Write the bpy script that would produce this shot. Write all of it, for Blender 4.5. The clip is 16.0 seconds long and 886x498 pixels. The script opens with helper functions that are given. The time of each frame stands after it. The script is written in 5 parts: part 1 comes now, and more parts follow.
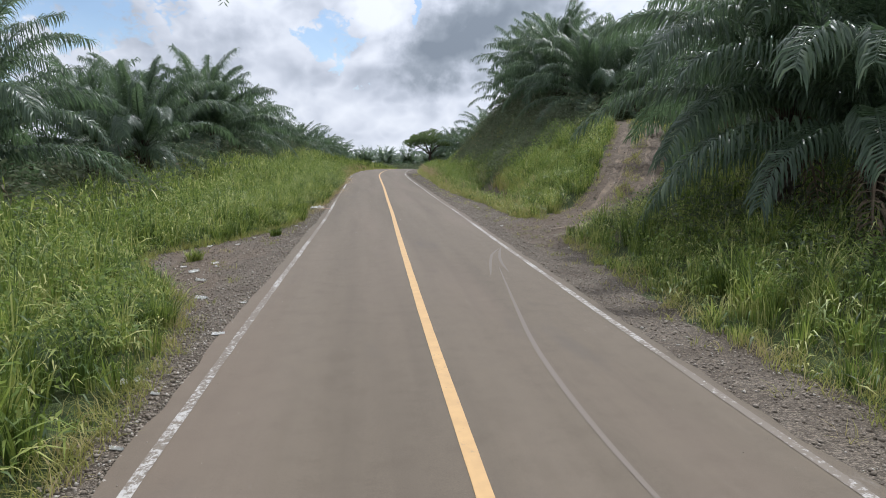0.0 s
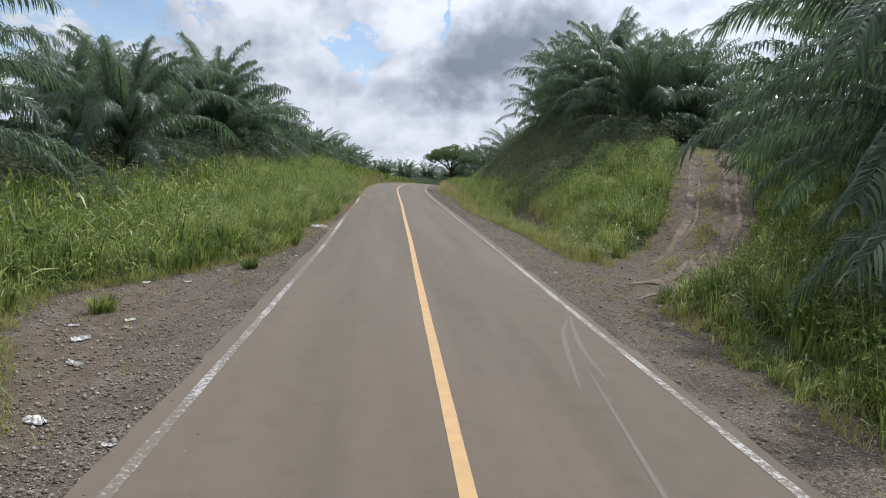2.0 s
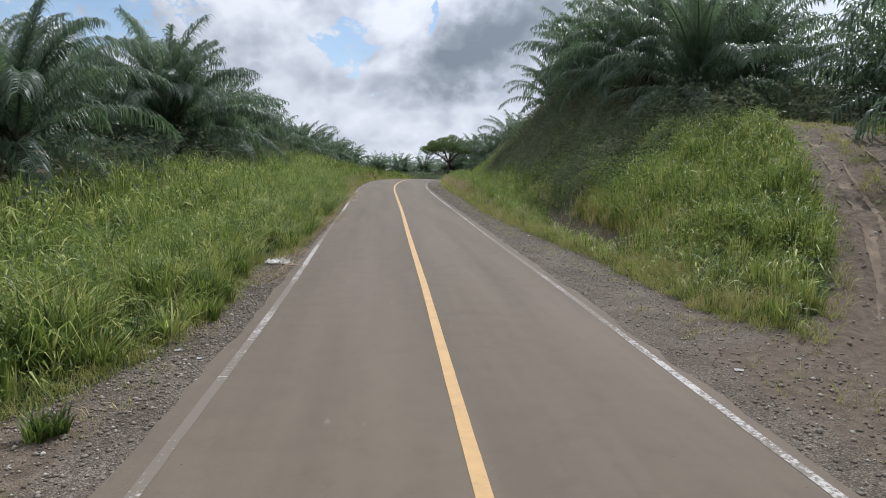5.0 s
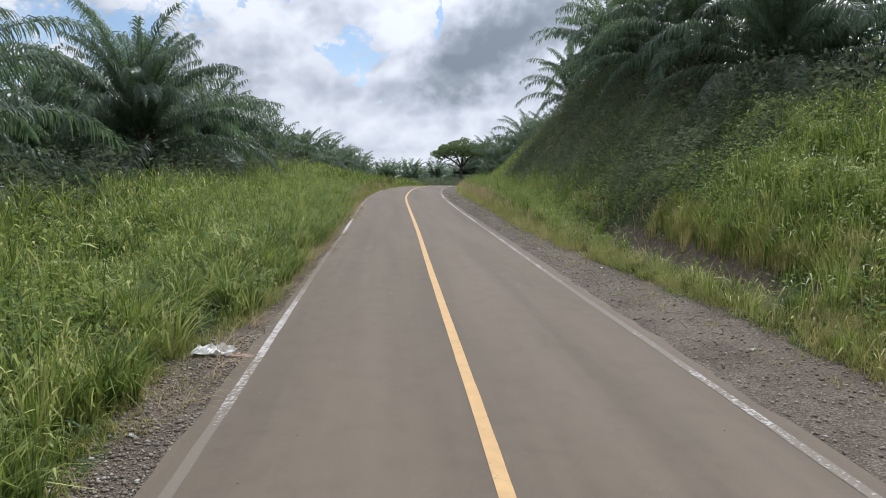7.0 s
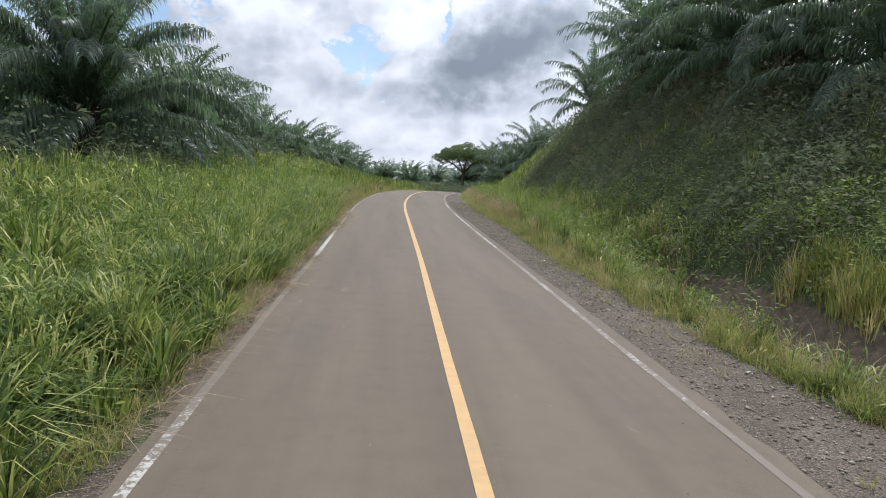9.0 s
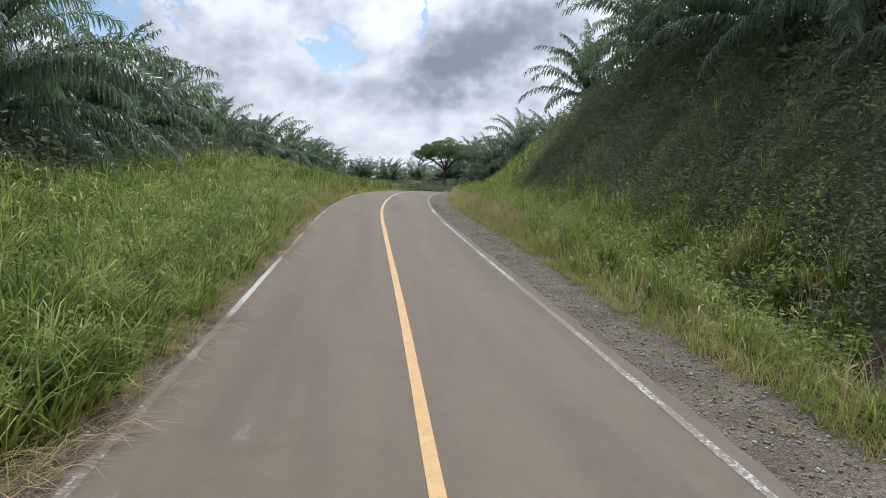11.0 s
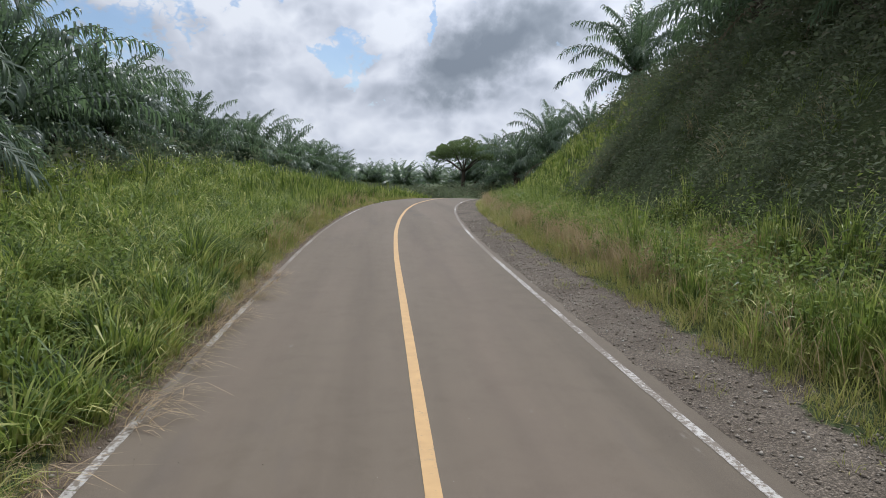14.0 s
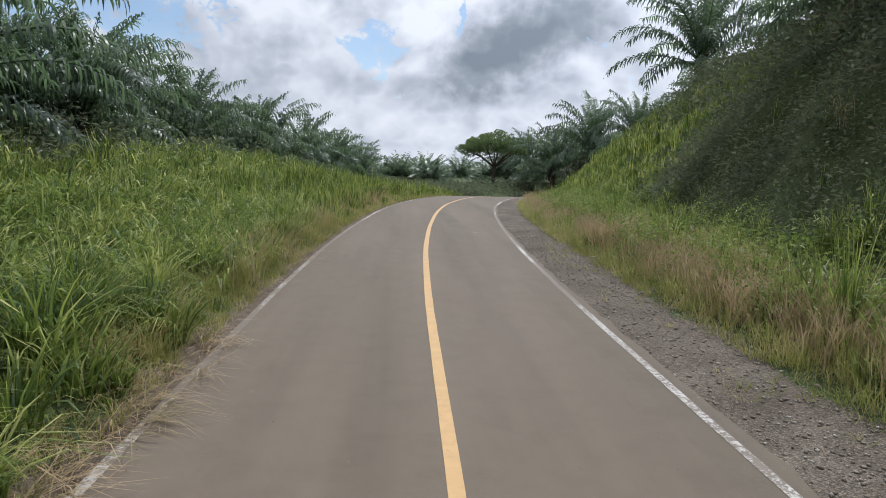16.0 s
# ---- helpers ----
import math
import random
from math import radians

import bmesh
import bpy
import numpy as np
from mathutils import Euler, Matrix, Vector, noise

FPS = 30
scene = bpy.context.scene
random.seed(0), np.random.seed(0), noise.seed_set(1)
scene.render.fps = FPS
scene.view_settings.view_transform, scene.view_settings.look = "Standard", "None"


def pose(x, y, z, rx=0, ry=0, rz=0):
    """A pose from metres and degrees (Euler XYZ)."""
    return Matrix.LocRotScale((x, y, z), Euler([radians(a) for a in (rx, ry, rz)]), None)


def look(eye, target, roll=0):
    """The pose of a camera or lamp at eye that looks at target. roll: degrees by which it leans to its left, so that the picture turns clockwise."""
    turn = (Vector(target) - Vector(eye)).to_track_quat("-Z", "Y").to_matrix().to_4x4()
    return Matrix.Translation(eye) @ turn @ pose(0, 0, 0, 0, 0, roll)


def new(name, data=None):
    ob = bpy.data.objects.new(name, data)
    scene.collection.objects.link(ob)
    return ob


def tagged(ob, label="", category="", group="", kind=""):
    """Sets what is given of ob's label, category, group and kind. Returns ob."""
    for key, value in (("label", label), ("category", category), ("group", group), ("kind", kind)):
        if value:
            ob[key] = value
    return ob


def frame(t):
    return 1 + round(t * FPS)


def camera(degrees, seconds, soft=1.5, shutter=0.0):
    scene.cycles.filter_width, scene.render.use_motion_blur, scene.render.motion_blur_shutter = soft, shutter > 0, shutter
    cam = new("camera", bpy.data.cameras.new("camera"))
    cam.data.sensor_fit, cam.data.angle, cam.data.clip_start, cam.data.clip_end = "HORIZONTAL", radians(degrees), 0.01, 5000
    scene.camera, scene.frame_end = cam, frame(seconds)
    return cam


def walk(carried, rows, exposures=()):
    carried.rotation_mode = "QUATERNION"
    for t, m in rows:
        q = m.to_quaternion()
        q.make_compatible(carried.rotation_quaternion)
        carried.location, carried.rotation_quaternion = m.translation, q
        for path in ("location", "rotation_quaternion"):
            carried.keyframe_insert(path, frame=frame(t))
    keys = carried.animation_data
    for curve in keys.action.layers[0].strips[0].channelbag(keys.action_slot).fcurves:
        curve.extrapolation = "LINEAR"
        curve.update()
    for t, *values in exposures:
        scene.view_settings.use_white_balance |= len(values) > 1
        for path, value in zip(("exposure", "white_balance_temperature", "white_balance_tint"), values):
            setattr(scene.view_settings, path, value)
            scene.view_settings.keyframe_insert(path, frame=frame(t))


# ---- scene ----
cam = camera(68.7, 16.0, soft=0.8)
# seconds, eye, yaw, pitch, roll
PATH = [
    (0.0, 0.172, 0.000, 2.698, -6.78, -8.37, 0.20),
    (0.5, 0.136, 1.447, 2.713, -5.75, -8.07, 5.22),
    (1.0, 0.200, 3.030, 2.714, -5.71, -7.86, 2.26),
    (1.5, 0.144, 4.622, 2.703, -6.24, -7.62, -4.69),
    (2.0, 0.270, 6.212, 2.675, -5.12, -7.00, -3.60),
    (2.5, 0.182, 7.844, 2.681, -6.40, -8.15, -1.49),
    (3.0, 0.214, 9.387, 2.727, -4.76, -7.28, 1.01),
    (5.5, 0.353, 17.612, 2.726, -5.70, -7.71, -1.40),
    (6.0, 0.383, 19.372, 2.733, -4.79, -7.41, 0.22),
    (6.5, 0.444, 21.157, 2.723, -4.61, -7.28, -0.37),
    (7.0, 0.412, 23.182, 2.755, -4.78, -7.28, 0.86),
    (7.5, 0.385, 25.130, 2.720, -5.56, -7.98, -2.63),
    (8.0, 0.388, 27.035, 2.733, -5.82, -8.09, -5.21),
    (8.5, 0.391, 28.936, 2.773, -5.25, -7.71, -3.89),
    (9.0, 0.456, 30.813, 2.761, -4.89, -6.91, -3.12),
    (9.5, 0.541, 32.679, 2.769, -7.30, -7.74, -5.03),
    (12.0, 0.985, 42.322, 2.792, -5.98, -6.69, -0.76),
    (12.5, 1.029, 44.220, 2.772, -6.13, -6.95, -1.12),
    (13.0, 1.101, 46.148, 2.814, -2.61, -5.72, 2.49),
    (13.5, 1.160, 48.310, 2.869, -3.76, -5.93, -0.03),
    (14.0, 1.147, 50.239, 2.872, -5.59, -6.96, -0.34),
    (14.5, 1.111, 52.068, 2.909, -1.89, -5.60, 3.00),
    (15.0, 1.145, 53.846, 2.908, -2.78, -6.41, 0.18),
    (15.5, 1.069, 55.600, 2.886, -5.24, -7.68, -5.82),
    (16.0, 1.129, 57.355, 2.924, -3.35, -7.53, -1.61),
]
walk(cam, [(t, pose(x, y, z, 90 + pitch, roll, yaw)) for t, x, y, z, yaw, pitch, roll in PATH],
     exposures=[(0, -0.15, 5930, 10), (2, -0.22, 5930, 10), (3, -0.26, 5930, 10), (6, -0.22, 5930, 10), (9.5, -0.06, 5930, 10), (12, -0.20, 5930, 10), (15, -0.34, 5930, 10), (16, -0.22, 5930, 10)])


# ---- light: broken cloud, sun ahead to the side and half high ----
SUN_AZ, SUN_EL = 34.0, 55.0
sun_dir = Vector((math.sin(radians(SUN_AZ)) * math.cos(radians(SUN_EL)), math.cos(radians(SUN_AZ)) * math.cos(radians(SUN_EL)), math.sin(radians(SUN_EL))))
sun_data = bpy.data.lights.new("sun", "SUN")
sun_data.energy, sun_data.angle, sun_data.color = 3.4, radians(0.6), (1.0, 0.96, 0.90)
sun = new("sun", sun_data)
sun.matrix_world = look(sun_dir * 50, (0, 0, 0))



def nodes_of(tree):
    """Short makers for nodes and links of one tree."""
    def add(kind, **values):
        n = tree.nodes.new(kind)
        for key, value in values.items():
            if key in n.inputs:
                n.inputs[key].default_value = value
        return n

    def join(a, b):
        tree.links.new(a, b)
    return add, join


def ramp(add, join, source, stops):
    r = add("ShaderNodeValToRGB")
    el = r.color_ramp.elements
    while len(el) < len(stops):
        el.new(0.5)
    for e, (at, col) in zip(el, stops):
        e.position, e.color = at, (*col, 1) if len(col) == 3 else col
    join(source, r.inputs[0])
    return r.outputs[0]


def math_node(add, join, op, a, b=None, clamp=False):
    m = add("ShaderNodeMath")
    m.operation, m.use_clamp = op, clamp
    for i, v in enumerate((a, b)):
        if v is None:
            continue
        if isinstance(v, (int, float)):
            m.inputs[i].default_value = v
        else:
            join(v, m.inputs[i])
    return m.outputs[0]


def build_sky():
    world = bpy.data.worlds.new("sky")
    scene.world = world
    world.use_nodes = True
    tree = world.node_tree
    tree.nodes.clear()
    add, join = nodes_of(tree)
    coord = add("ShaderNodeTexCoord").outputs["Generated"]
    sky = add("ShaderNodeTexSky")
    sky.sky_type, sky.sun_disc = "NISHITA", False
    sky.sun_elevation, sky.sun_rotation = radians(SUN_EL), radians(SUN_AZ)
    sky.air_density, sky.dust_density = 1.0, 0.6
    blue = add("ShaderNodeBackground", Strength=0.135)
    join(sky.outputs[0], blue.inputs["Color"])
    # heaped clouds: wide forms with rounded billows on them; sampled once more towards the sun for their lit edges
    def heaps(vector, billows):
        wide = add("ShaderNodeMapping")
        wide.inputs["Scale"].default_value = (1.0, 1.0, 1.35)
        wide.inputs["Location"].default_value = (3.1, 1.7, 0.6)
        join(vector, wide.inputs[0])
        big = add("ShaderNodeTexNoise", Scale=3.0, Detail=2.0, Roughness=0.5)
        join(wide.outputs[0], big.inputs["Vector"])
        d = math_node(add, join, "MULTIPLY_ADD", big.outputs["Fac"], 0.5)
        d.node.inputs[2].default_value = 0.02
        for scale, amount in billows:
            n = add("ShaderNodeTexNoise", Scale=scale, Detail=1.0, Roughness=0.5)
            join(wide.outputs[0], n.inputs["Vector"])
            fold = math_node(add, join, "ABSOLUTE", math_node(add, join, "MULTIPLY_ADD", n.outputs["Fac"], 2.0))
            fold.node.inputs[0].links[0].from_node.inputs[2].default_value = -1.0
            d = math_node(add, join, "ADD", d, math_node(add, join, "MULTIPLY", fold, amount))
        return d
    all_sizes, large = ((7.0, 0.50), (15.0, 0.40), (33.0, 0.30), (70.0, 0.17), (140.0, 0.09)), ((7.0, 0.50), (15.0, 0.30), (33.0, 0.16))
    dens, broad = heaps(coord, all_sizes), heaps(coord, large)
    ahead = add("ShaderNodeVectorMath")
    ahead.operation = "ADD"
    join(coord, ahead.inputs[0])
    ahead.inputs[1].default_value = (0.016, 0.0, 0.030)
    edge_light = math_node(add, join, "SUBTRACT", broad, heaps(ahead.outputs[0], large))
    # the bearing and height of each direction, in degrees, with ragged edges
    sep = add("ShaderNodeSeparateXYZ")
    join(coord, sep.inputs[0])
    bearing = math_node(add, join, "MULTIPLY", math_node(add, join, "ARCTAN2", sep.outputs[0], sep.outputs[1]), 57.3)
    height = math_node(add, join, "MULTIPLY", math_node(add, join, "ARCSINE", sep.outputs[2]), 57.3)
    rag = add("ShaderNodeTexNoise", Scale=22.0, Detail=4.0, Roughness=0.6)
    join(coord, rag.inputs["Vector"])
    split = add("ShaderNodeSeparateColor")
    join(rag.outputs["Color"], split.inputs[0])
    bearing = math_node(add, join, "ADD", bearing, math_node(add, join, "MULTIPLY", math_node(add, join, "SUBTRACT", split.outputs[0], 0.5), 5.0))
    height = math_node(add, join, "ADD", height, math_node(add, join, "MULTIPLY", math_node(add, join, "SUBTRACT", split.outputs[1], 0.5), 4.0))

    def lobes(total, banks):
        for b0, h0, wide, tall, lean, amount in banks:
            db, dh = math_node(add, join, "SUBTRACT", bearing, b0), math_node(add, join, "SUBTRACT", height, h0)
            dh = math_node(add, join, "SUBTRACT", dh, math_node(add, join, "MULTIPLY", db, lean))
            db, dh = math_node(add, join, "DIVIDE", db, wide), math_node(add, join, "DIVIDE", dh, tall)
            off = math_node(add, join, "ADD", math_node(add, join, "MULTIPLY", db, db), math_node(add, join, "MULTIPLY", dh, dh))
            lobe = math_node(add, join, "POWER", math.e, math_node(add, join, "MULTIPLY", off, -1.0))
            total = math_node(add, join, "ADD", total, math_node(add, join, "MULTIPLY", lobe, amount))
        return total
    dens = lobes(dens, GAPS)
    # cloud banks close up towards the horizon
    low = math_node(add, join, "SUBTRACT", 0.10, sep.outputs[2], clamp=True)
    dens = math_node(add, join, "ADD", dens, math_node(add, join, "MULTIPLY", low, 2.0))
    cover = ramp(add, join, dens, [(0.26, (0.14, 0.14, 0.14)), (0.34, (0.45, 0.45, 0.45)), (0.40, (1, 1, 1))])
    thick = math_node(add, join, "SUBTRACT", math_node(add, join, "MULTIPLY", broad, 0.55), math_node(add, join, "MULTIPLY", edge_light, 1.0))
    thick = lobes(math_node(add, join, "ADD", thick, 0.16), GREYS)
    tone = ramp(add, join, thick, [(0.22, (0.93, 0.93, 0.945)), (0.38, (0.78, 0.79, 0.83)), (0.55, (0.59, 0.61, 0.66)), (0.78, (0.36, 0.39, 0.43)), (1.0, (0.26, 0.29, 0.33))])
    cloud = add("ShaderNodeBackground", Strength=1.0)
    join(tone, cloud.inputs["Color"])
    # cloud round the sun is brighter; unseen cloud opposite is boosted as added fill light
    near_sun = add("ShaderNodeVectorMath")
    near_sun.operation = "DOT_PRODUCT"
    join(coord, near_sun.inputs[0])
    near_sun.inputs[1].default_value = sun_dir
    glare = math_node(add, join, "MULTIPLY", math_node(add, join, "SUBTRACT", 1.0, near_sun.outputs["Value"]), -7.0)
    glare = math_node(add, join, "MULTIPLY", math_node(add, join, "POWER", math.e, glare), 2.2)
    sky_fill = math_node(add, join, "MULTIPLY", near_sun.outputs["Value"], -1.0, clamp=True)
    sky_fill = math_node(add, join, "MULTIPLY", sky_fill, 3.0)
    join(math_node(add, join, "ADD", math_node(add, join, "ADD", glare, 1.0), sky_fill), cloud.inputs["Strength"])
    mixed = add("ShaderNodeMixShader")
    join(cover, mixed.inputs[0]), join(blue.outputs[0], mixed.inputs[1]), join(cloud.outputs[0], mixed.inputs[2])
    out = add("ShaderNodeOutputWorld")
    join(mixed.outputs[0], out.inputs[0])


# bearing, height, half width, half height, lean, how dense or dark
GAPS = [
    (-4.6, 9.4, 1.7, 0.9, -0.1, -0.42), (-2.6, 8.6, 1.3, 1.7, 0.2, -0.42), (-1.6, 11.0, 2.0, 1.0, 0.0, -0.26), (4.3, 12.0, 0.55, 2.2, 0.0, -0.42), (-8.6, 14.6, 2.6, 1.5, -0.4, -0.42), (-19.0, 12.6, 5.5, 3.4, 0.1, -0.42),
    (-29.0, 10.5, 5.0, 2.6, 0.0, -0.26), (-24.0, 14.0, 3.0, 1.5, 0.0, 0.20), (2.2, 11.0, 1.0, 2.4, 0.0, 0.22), (-9.0, 9.0, 5.0, 3.6, 0.0, 0.25), (9.0, 9.0, 5.0, 4.0, 0.0, 0.30),
]
GREYS = [
    (9.8, 10.4, 6.2, 2.9, 0.34, 0.70), (6.0, 7.2, 4.0, 1.6, 0.0, 0.22), (-11.5, 8.2, 3.0, 2.0, 0.0, 0.22), (-5.0, 6.0, 2.6, 1.2, 0.0, 0.12), (-8.0, 11.8, 5.0, 1.6, -0.1, -0.22),
    (1.6, 11.4, 2.2, 3.2, 0.0, -0.22), (-2.0, 3.0, 12.0, 1.6, 0.0, -0.06), (-18.0, 6.5, 4.0, 2.0, 0.0, 0.18),
]
build_sky()


# ---- materials ----
def material(name, build):
    m = bpy.data.materials.new(name)
    m.use_nodes = True
    tree = m.node_tree
    tree.nodes.clear()
    add, join = nodes_of(tree)
    out = add("ShaderNodeOutputMaterial")
    join(build(add, join), out.inputs["Surface"])
    return m


def noise_of(add, join, scale, detail=5.0, rough=0.55, stretch=None):
    c = add("ShaderNodeNewGeometry").outputs["Position"]
    if stretch:
        mp = add("ShaderNodeMapping")
        mp.inputs["Scale"].default_value = stretch
        join(c, mp.inputs[0])
        c = mp.outputs[0]
    n = add("ShaderNodeTexNoise", Scale=scale, Detail=detail, Roughness=rough)
    join(c, n.inputs["Vector"])
    return n.outputs["Fac"]


def mixed(add, join, fac, a, b, blend="MIX"):
    m = add("ShaderNodeMix")
    m.data_type, m.blend_type = "RGBA", blend
    for sock, v in ((m.inputs[0], fac), (m.inputs[6], a), (m.inputs[7], b)):
        if isinstance(v, (int, float)):
            sock.default_value = v
        elif isinstance(v, tuple):
            sock.default_value = (*v, 1)
        else:
            join(v, sock)
    return m.outputs[2]


def principled(add, join, color, rough=0.8, bump=None, bump_strength=0.3, bump_distance=0.01, specular=0.5, metal=0.0):
    p = add("ShaderNodeBsdfPrincipled", Metallic=metal)
    p.inputs["Specular IOR Level"].default_value = specular
    if isinstance(color, tuple):
        p.inputs["Base Color"].default_value = (*color, 1)
    else:
        join(color, p.inputs["Base Color"])
    if isinstance(rough, (int, float)):
        p.inputs["Roughness"].default_value = rough
    else:
        join(rough, p.inputs["Roughness"])
    if bump is not None:
        bp = add("ShaderNodeBump", Strength=bump_strength, Distance=bump_distance)
        join(bump, bp.inputs["Height"])
        join(bp.outputs[0], p.inputs["Normal"])
    return p.outputs[0]


def leafy(stops, rough=0.5, through_light=0.35, glow=(0.16, 0.24, 0.03), specular=0.4, patches=0.5, patch_scale=0.35, single=1.0):
    """Leaf material: colour varies from blade to blade and in patches; light comes through."""
    def build(add, join):
        one = add("ShaderNodeNewGeometry").outputs["Random Per Island"]
        wide = noise_of(add, join, patch_scale, 1.5)
        v = math_node(add, join, "SUBTRACT", wide, 0.5)
        v = math_node(add, join, "MULTIPLY", v, patches * 2.4)
        one = math_node(add, join, "MULTIPLY_ADD", one, single)
        one.node.inputs[2].default_value = 0.5 - 0.5 * single
        v = math_node(add, join, "ADD", v, one, clamp=True)
        col = ramp(add, join, v, stops)
        p = principled(add, join, col, rough, specular=specular)
        t = add("ShaderNodeBsdfTranslucent")
        t.inputs["Color"].default_value = (*glow, 1)
        lit = mixed(add, join, 0.6, glow, col, "MIX")
        join(lit, t.inputs["Color"])
        m = add("ShaderNodeMixShader")
        m.inputs[0].default_value = through_light
        join(p, m.inputs[1]), join(t.outputs[0], m.inputs[2])
        return m.outputs[0]
    return build


def asphalt(add, join):
    wide = noise_of(add, join, 0.9, 6.0, 0.6, (1.0, 0.05, 1.0))
    spots = noise_of(add, join, 2.3, 6.0, 0.65)
    fine = noise_of(add, join, 95.0, 3.0, 0.7)
    col = ramp(add, join, wide, [(0.30, (0.113, 0.090, 0.066)), (0.5, (0.139, 0.111, 0.081)), (0.72, (0.159, 0.128, 0.096))])
    col = mixed(add, join, 0.55, col, ramp(add, join, spots, [(0.34, (0.86, 0.85, 0.84)), (0.5, (1, 1, 1)), (0.70, (1.07, 1.06, 1.05))]), "MULTIPLY")
    col = mixed(add, join, 0.5, col, ramp(add, join, fine, [(0.30, (0.62, 0.62, 0.62)), (0.55, (1.05, 1.05, 1.05)), (0.75, (1.35, 1.33, 1.3))]), "MULTIPLY")
    oil = noise_of(add, join, 0.75, 5.0, 0.6, (1.0, 0.22, 1.0))
    col = mixed(add, join, ramp(add, join, oil, [(0.58, (0, 0, 0)), (0.72, (0.55, 0.55, 0.55))]), col, (0.094, 0.080, 0.068))
    red = noise_of(add, join, 0.5, 4.0, 0.5, (1.0, 0.12, 1.0))
    col = mixed(add, join, ramp(add, join, red, [(0.48, (0, 0, 0)), (0.66, (0.35, 0.35, 0.35))]), col, (0.185, 0.140, 0.108))
    scuff = noise_of(add, join, 2.0, 7.0, 0.7, (1.0, 0.35, 1.0))
    col = mixed(add, join, ramp(add, join, scuff, [(0.66, (0, 0, 0)), (0.74, (0.5, 0.5, 0.5))]), col, (0.26, 0.24, 0.22))
    return principled(add, join, col, 0.82, fine, 0.35, 0.006, specular=0.3)


def worn_paint(color, dirt, wear, stretches=0.0):
    def build(add, join):
        n = noise_of(add, join, 16.0, 8.0, 0.75)
        wide = noise_of(add, join, 1.6, 5.0, 0.6)
        k = math_node(add, join, "MULTIPLY_ADD", wide, 0.35)
        k.node.inputs[2].default_value = wear
        k = math_node(add, join, "ADD", k, math_node(add, join, "MULTIPLY", math_node(add, join, "SUBTRACT", noise_of(add, join, 0.16, 2.0, 0.5), 0.5), stretches))
        k = math_node(add, join, "ADD", k, n)
        fac = ramp(add, join, k, [(0.90, (0, 0, 0)), (1.02, (1, 1, 1))])
        tone = ramp(add, join, noise_of(add, join, 5.0), [(0.3, tuple(c * 0.86 for c in color)), (0.7, color)])
        return principled(add, join, mixed(add, join, fac, tone, dirt), 0.7, n, 0.3, 0.004)
    return build


def soil(add, join):
    """Gravel, bare dirt and grassy soil, by the two masks of the ground."""
    def mask(name):
        a = add("ShaderNodeAttribute")
        a.attribute_name = name
        return a.outputs["Fac"]
    wide, mid = noise_of(add, join, 0.8, 6.0, 0.6), noise_of(add, join, 6.0, 6.0, 0.65)
    vor = add("ShaderNodeTexVoronoi", Scale=46.0)
    join(add("ShaderNodeNewGeometry").outputs["Position"], vor.inputs["Vector"])
    stones = ramp(add, join, vor.outputs["Distance"], [(0.0, (1, 1, 1)), (0.55, (0.35, 0.35, 0.35)), (0.8, (0, 0, 0))])
    bed = ramp(add, join, wide, [(0.3, (0.098, 0.079, 0.061)), (0.55, (0.152, 0.128, 0.103)), (0.8, (0.21, 0.182, 0.150))])
    tint = add("ShaderNodeSeparateColor")
    join(vor.outputs["Color"], tint.inputs[0])
    grains = ramp(add, join, tint.outputs[0], [(0.0, (0.50, 0.48, 0.46)), (0.6, (1.0, 0.98, 0.95)), (1.0, (1.7, 1.66, 1.6))])
    gravel = mixed(add, join, 0.75, bed, grains, "MULTIPLY")
    gravel = mixed(add, join, 0.8, gravel, ramp(add, join, noise_of(add, join, 17.0, 5.0, 0.7), [(0.3, (0.62, 0.60, 0.57)), (0.5, (1.0, 1.0, 1.0)), (0.72, (1.35, 1.33, 1.30))]), "MULTIPLY")
    gaps = ramp(add, join, vor.outputs["Distance"], [(0.0, (1.3, 1.3, 1.3)), (0.45, (0.95, 0.95, 0.95)), (0.75, (0.35, 0.34, 0.33))])
    gravel = mixed(add, join, 0.55, gravel, gaps, "MULTIPLY")
    dirt = ramp(add, join, mid, [(0.3, (0.078, 0.058, 0.041)), (0.55, (0.140, 0.108, 0.080)), (0.8, (0.215, 0.172, 0.132))])
    green = ramp(add, join, mid, [(0.3, (0.030, 0.042, 0.016)), (0.55, (0.060, 0.080, 0.026)), (0.8, (0.10, 0.10, 0.045))])
    edge = math_node(add, join, "SUBTRACT", mid, 0.5)
    edge = math_node(add, join, "MULTIPLY", edge, 0.8)
    g = math_node(add, join, "ADD", mask("gravel"), edge)
    g = ramp(add, join, g, [(0.35, (0, 0, 0)), (0.6, (1, 1, 1))])
    d = math_node(add, join, "ADD", mask("dirt"), edge)
    d = ramp(add, join, d, [(0.35, (0, 0, 0)), (0.6, (1, 1, 1))])
    col = mixed(add, join, g, green, gravel)
    col = mixed(add, join, d, col, dirt)
    h = mixed(add, join, 0.5, stones, mid)
    return principled(add, join, col, 0.9, h, 0.8, 0.03, specular=0.2)


def clay(add, join):
    n, fine = noise_of(add, join, 2.2, 6.0, 0.65), noise_of(add, join, 30.0, 4.0)
    col = ramp(add, join, n, [(0.38, (0.135, 0.106, 0.080)), (0.55, (0.195, 0.148, 0.106)), (0.74, (0.30, 0.225, 0.16))])
    return principled(add, join, col, 0.9, fine, 0.5, 0.01, specular=0.2)


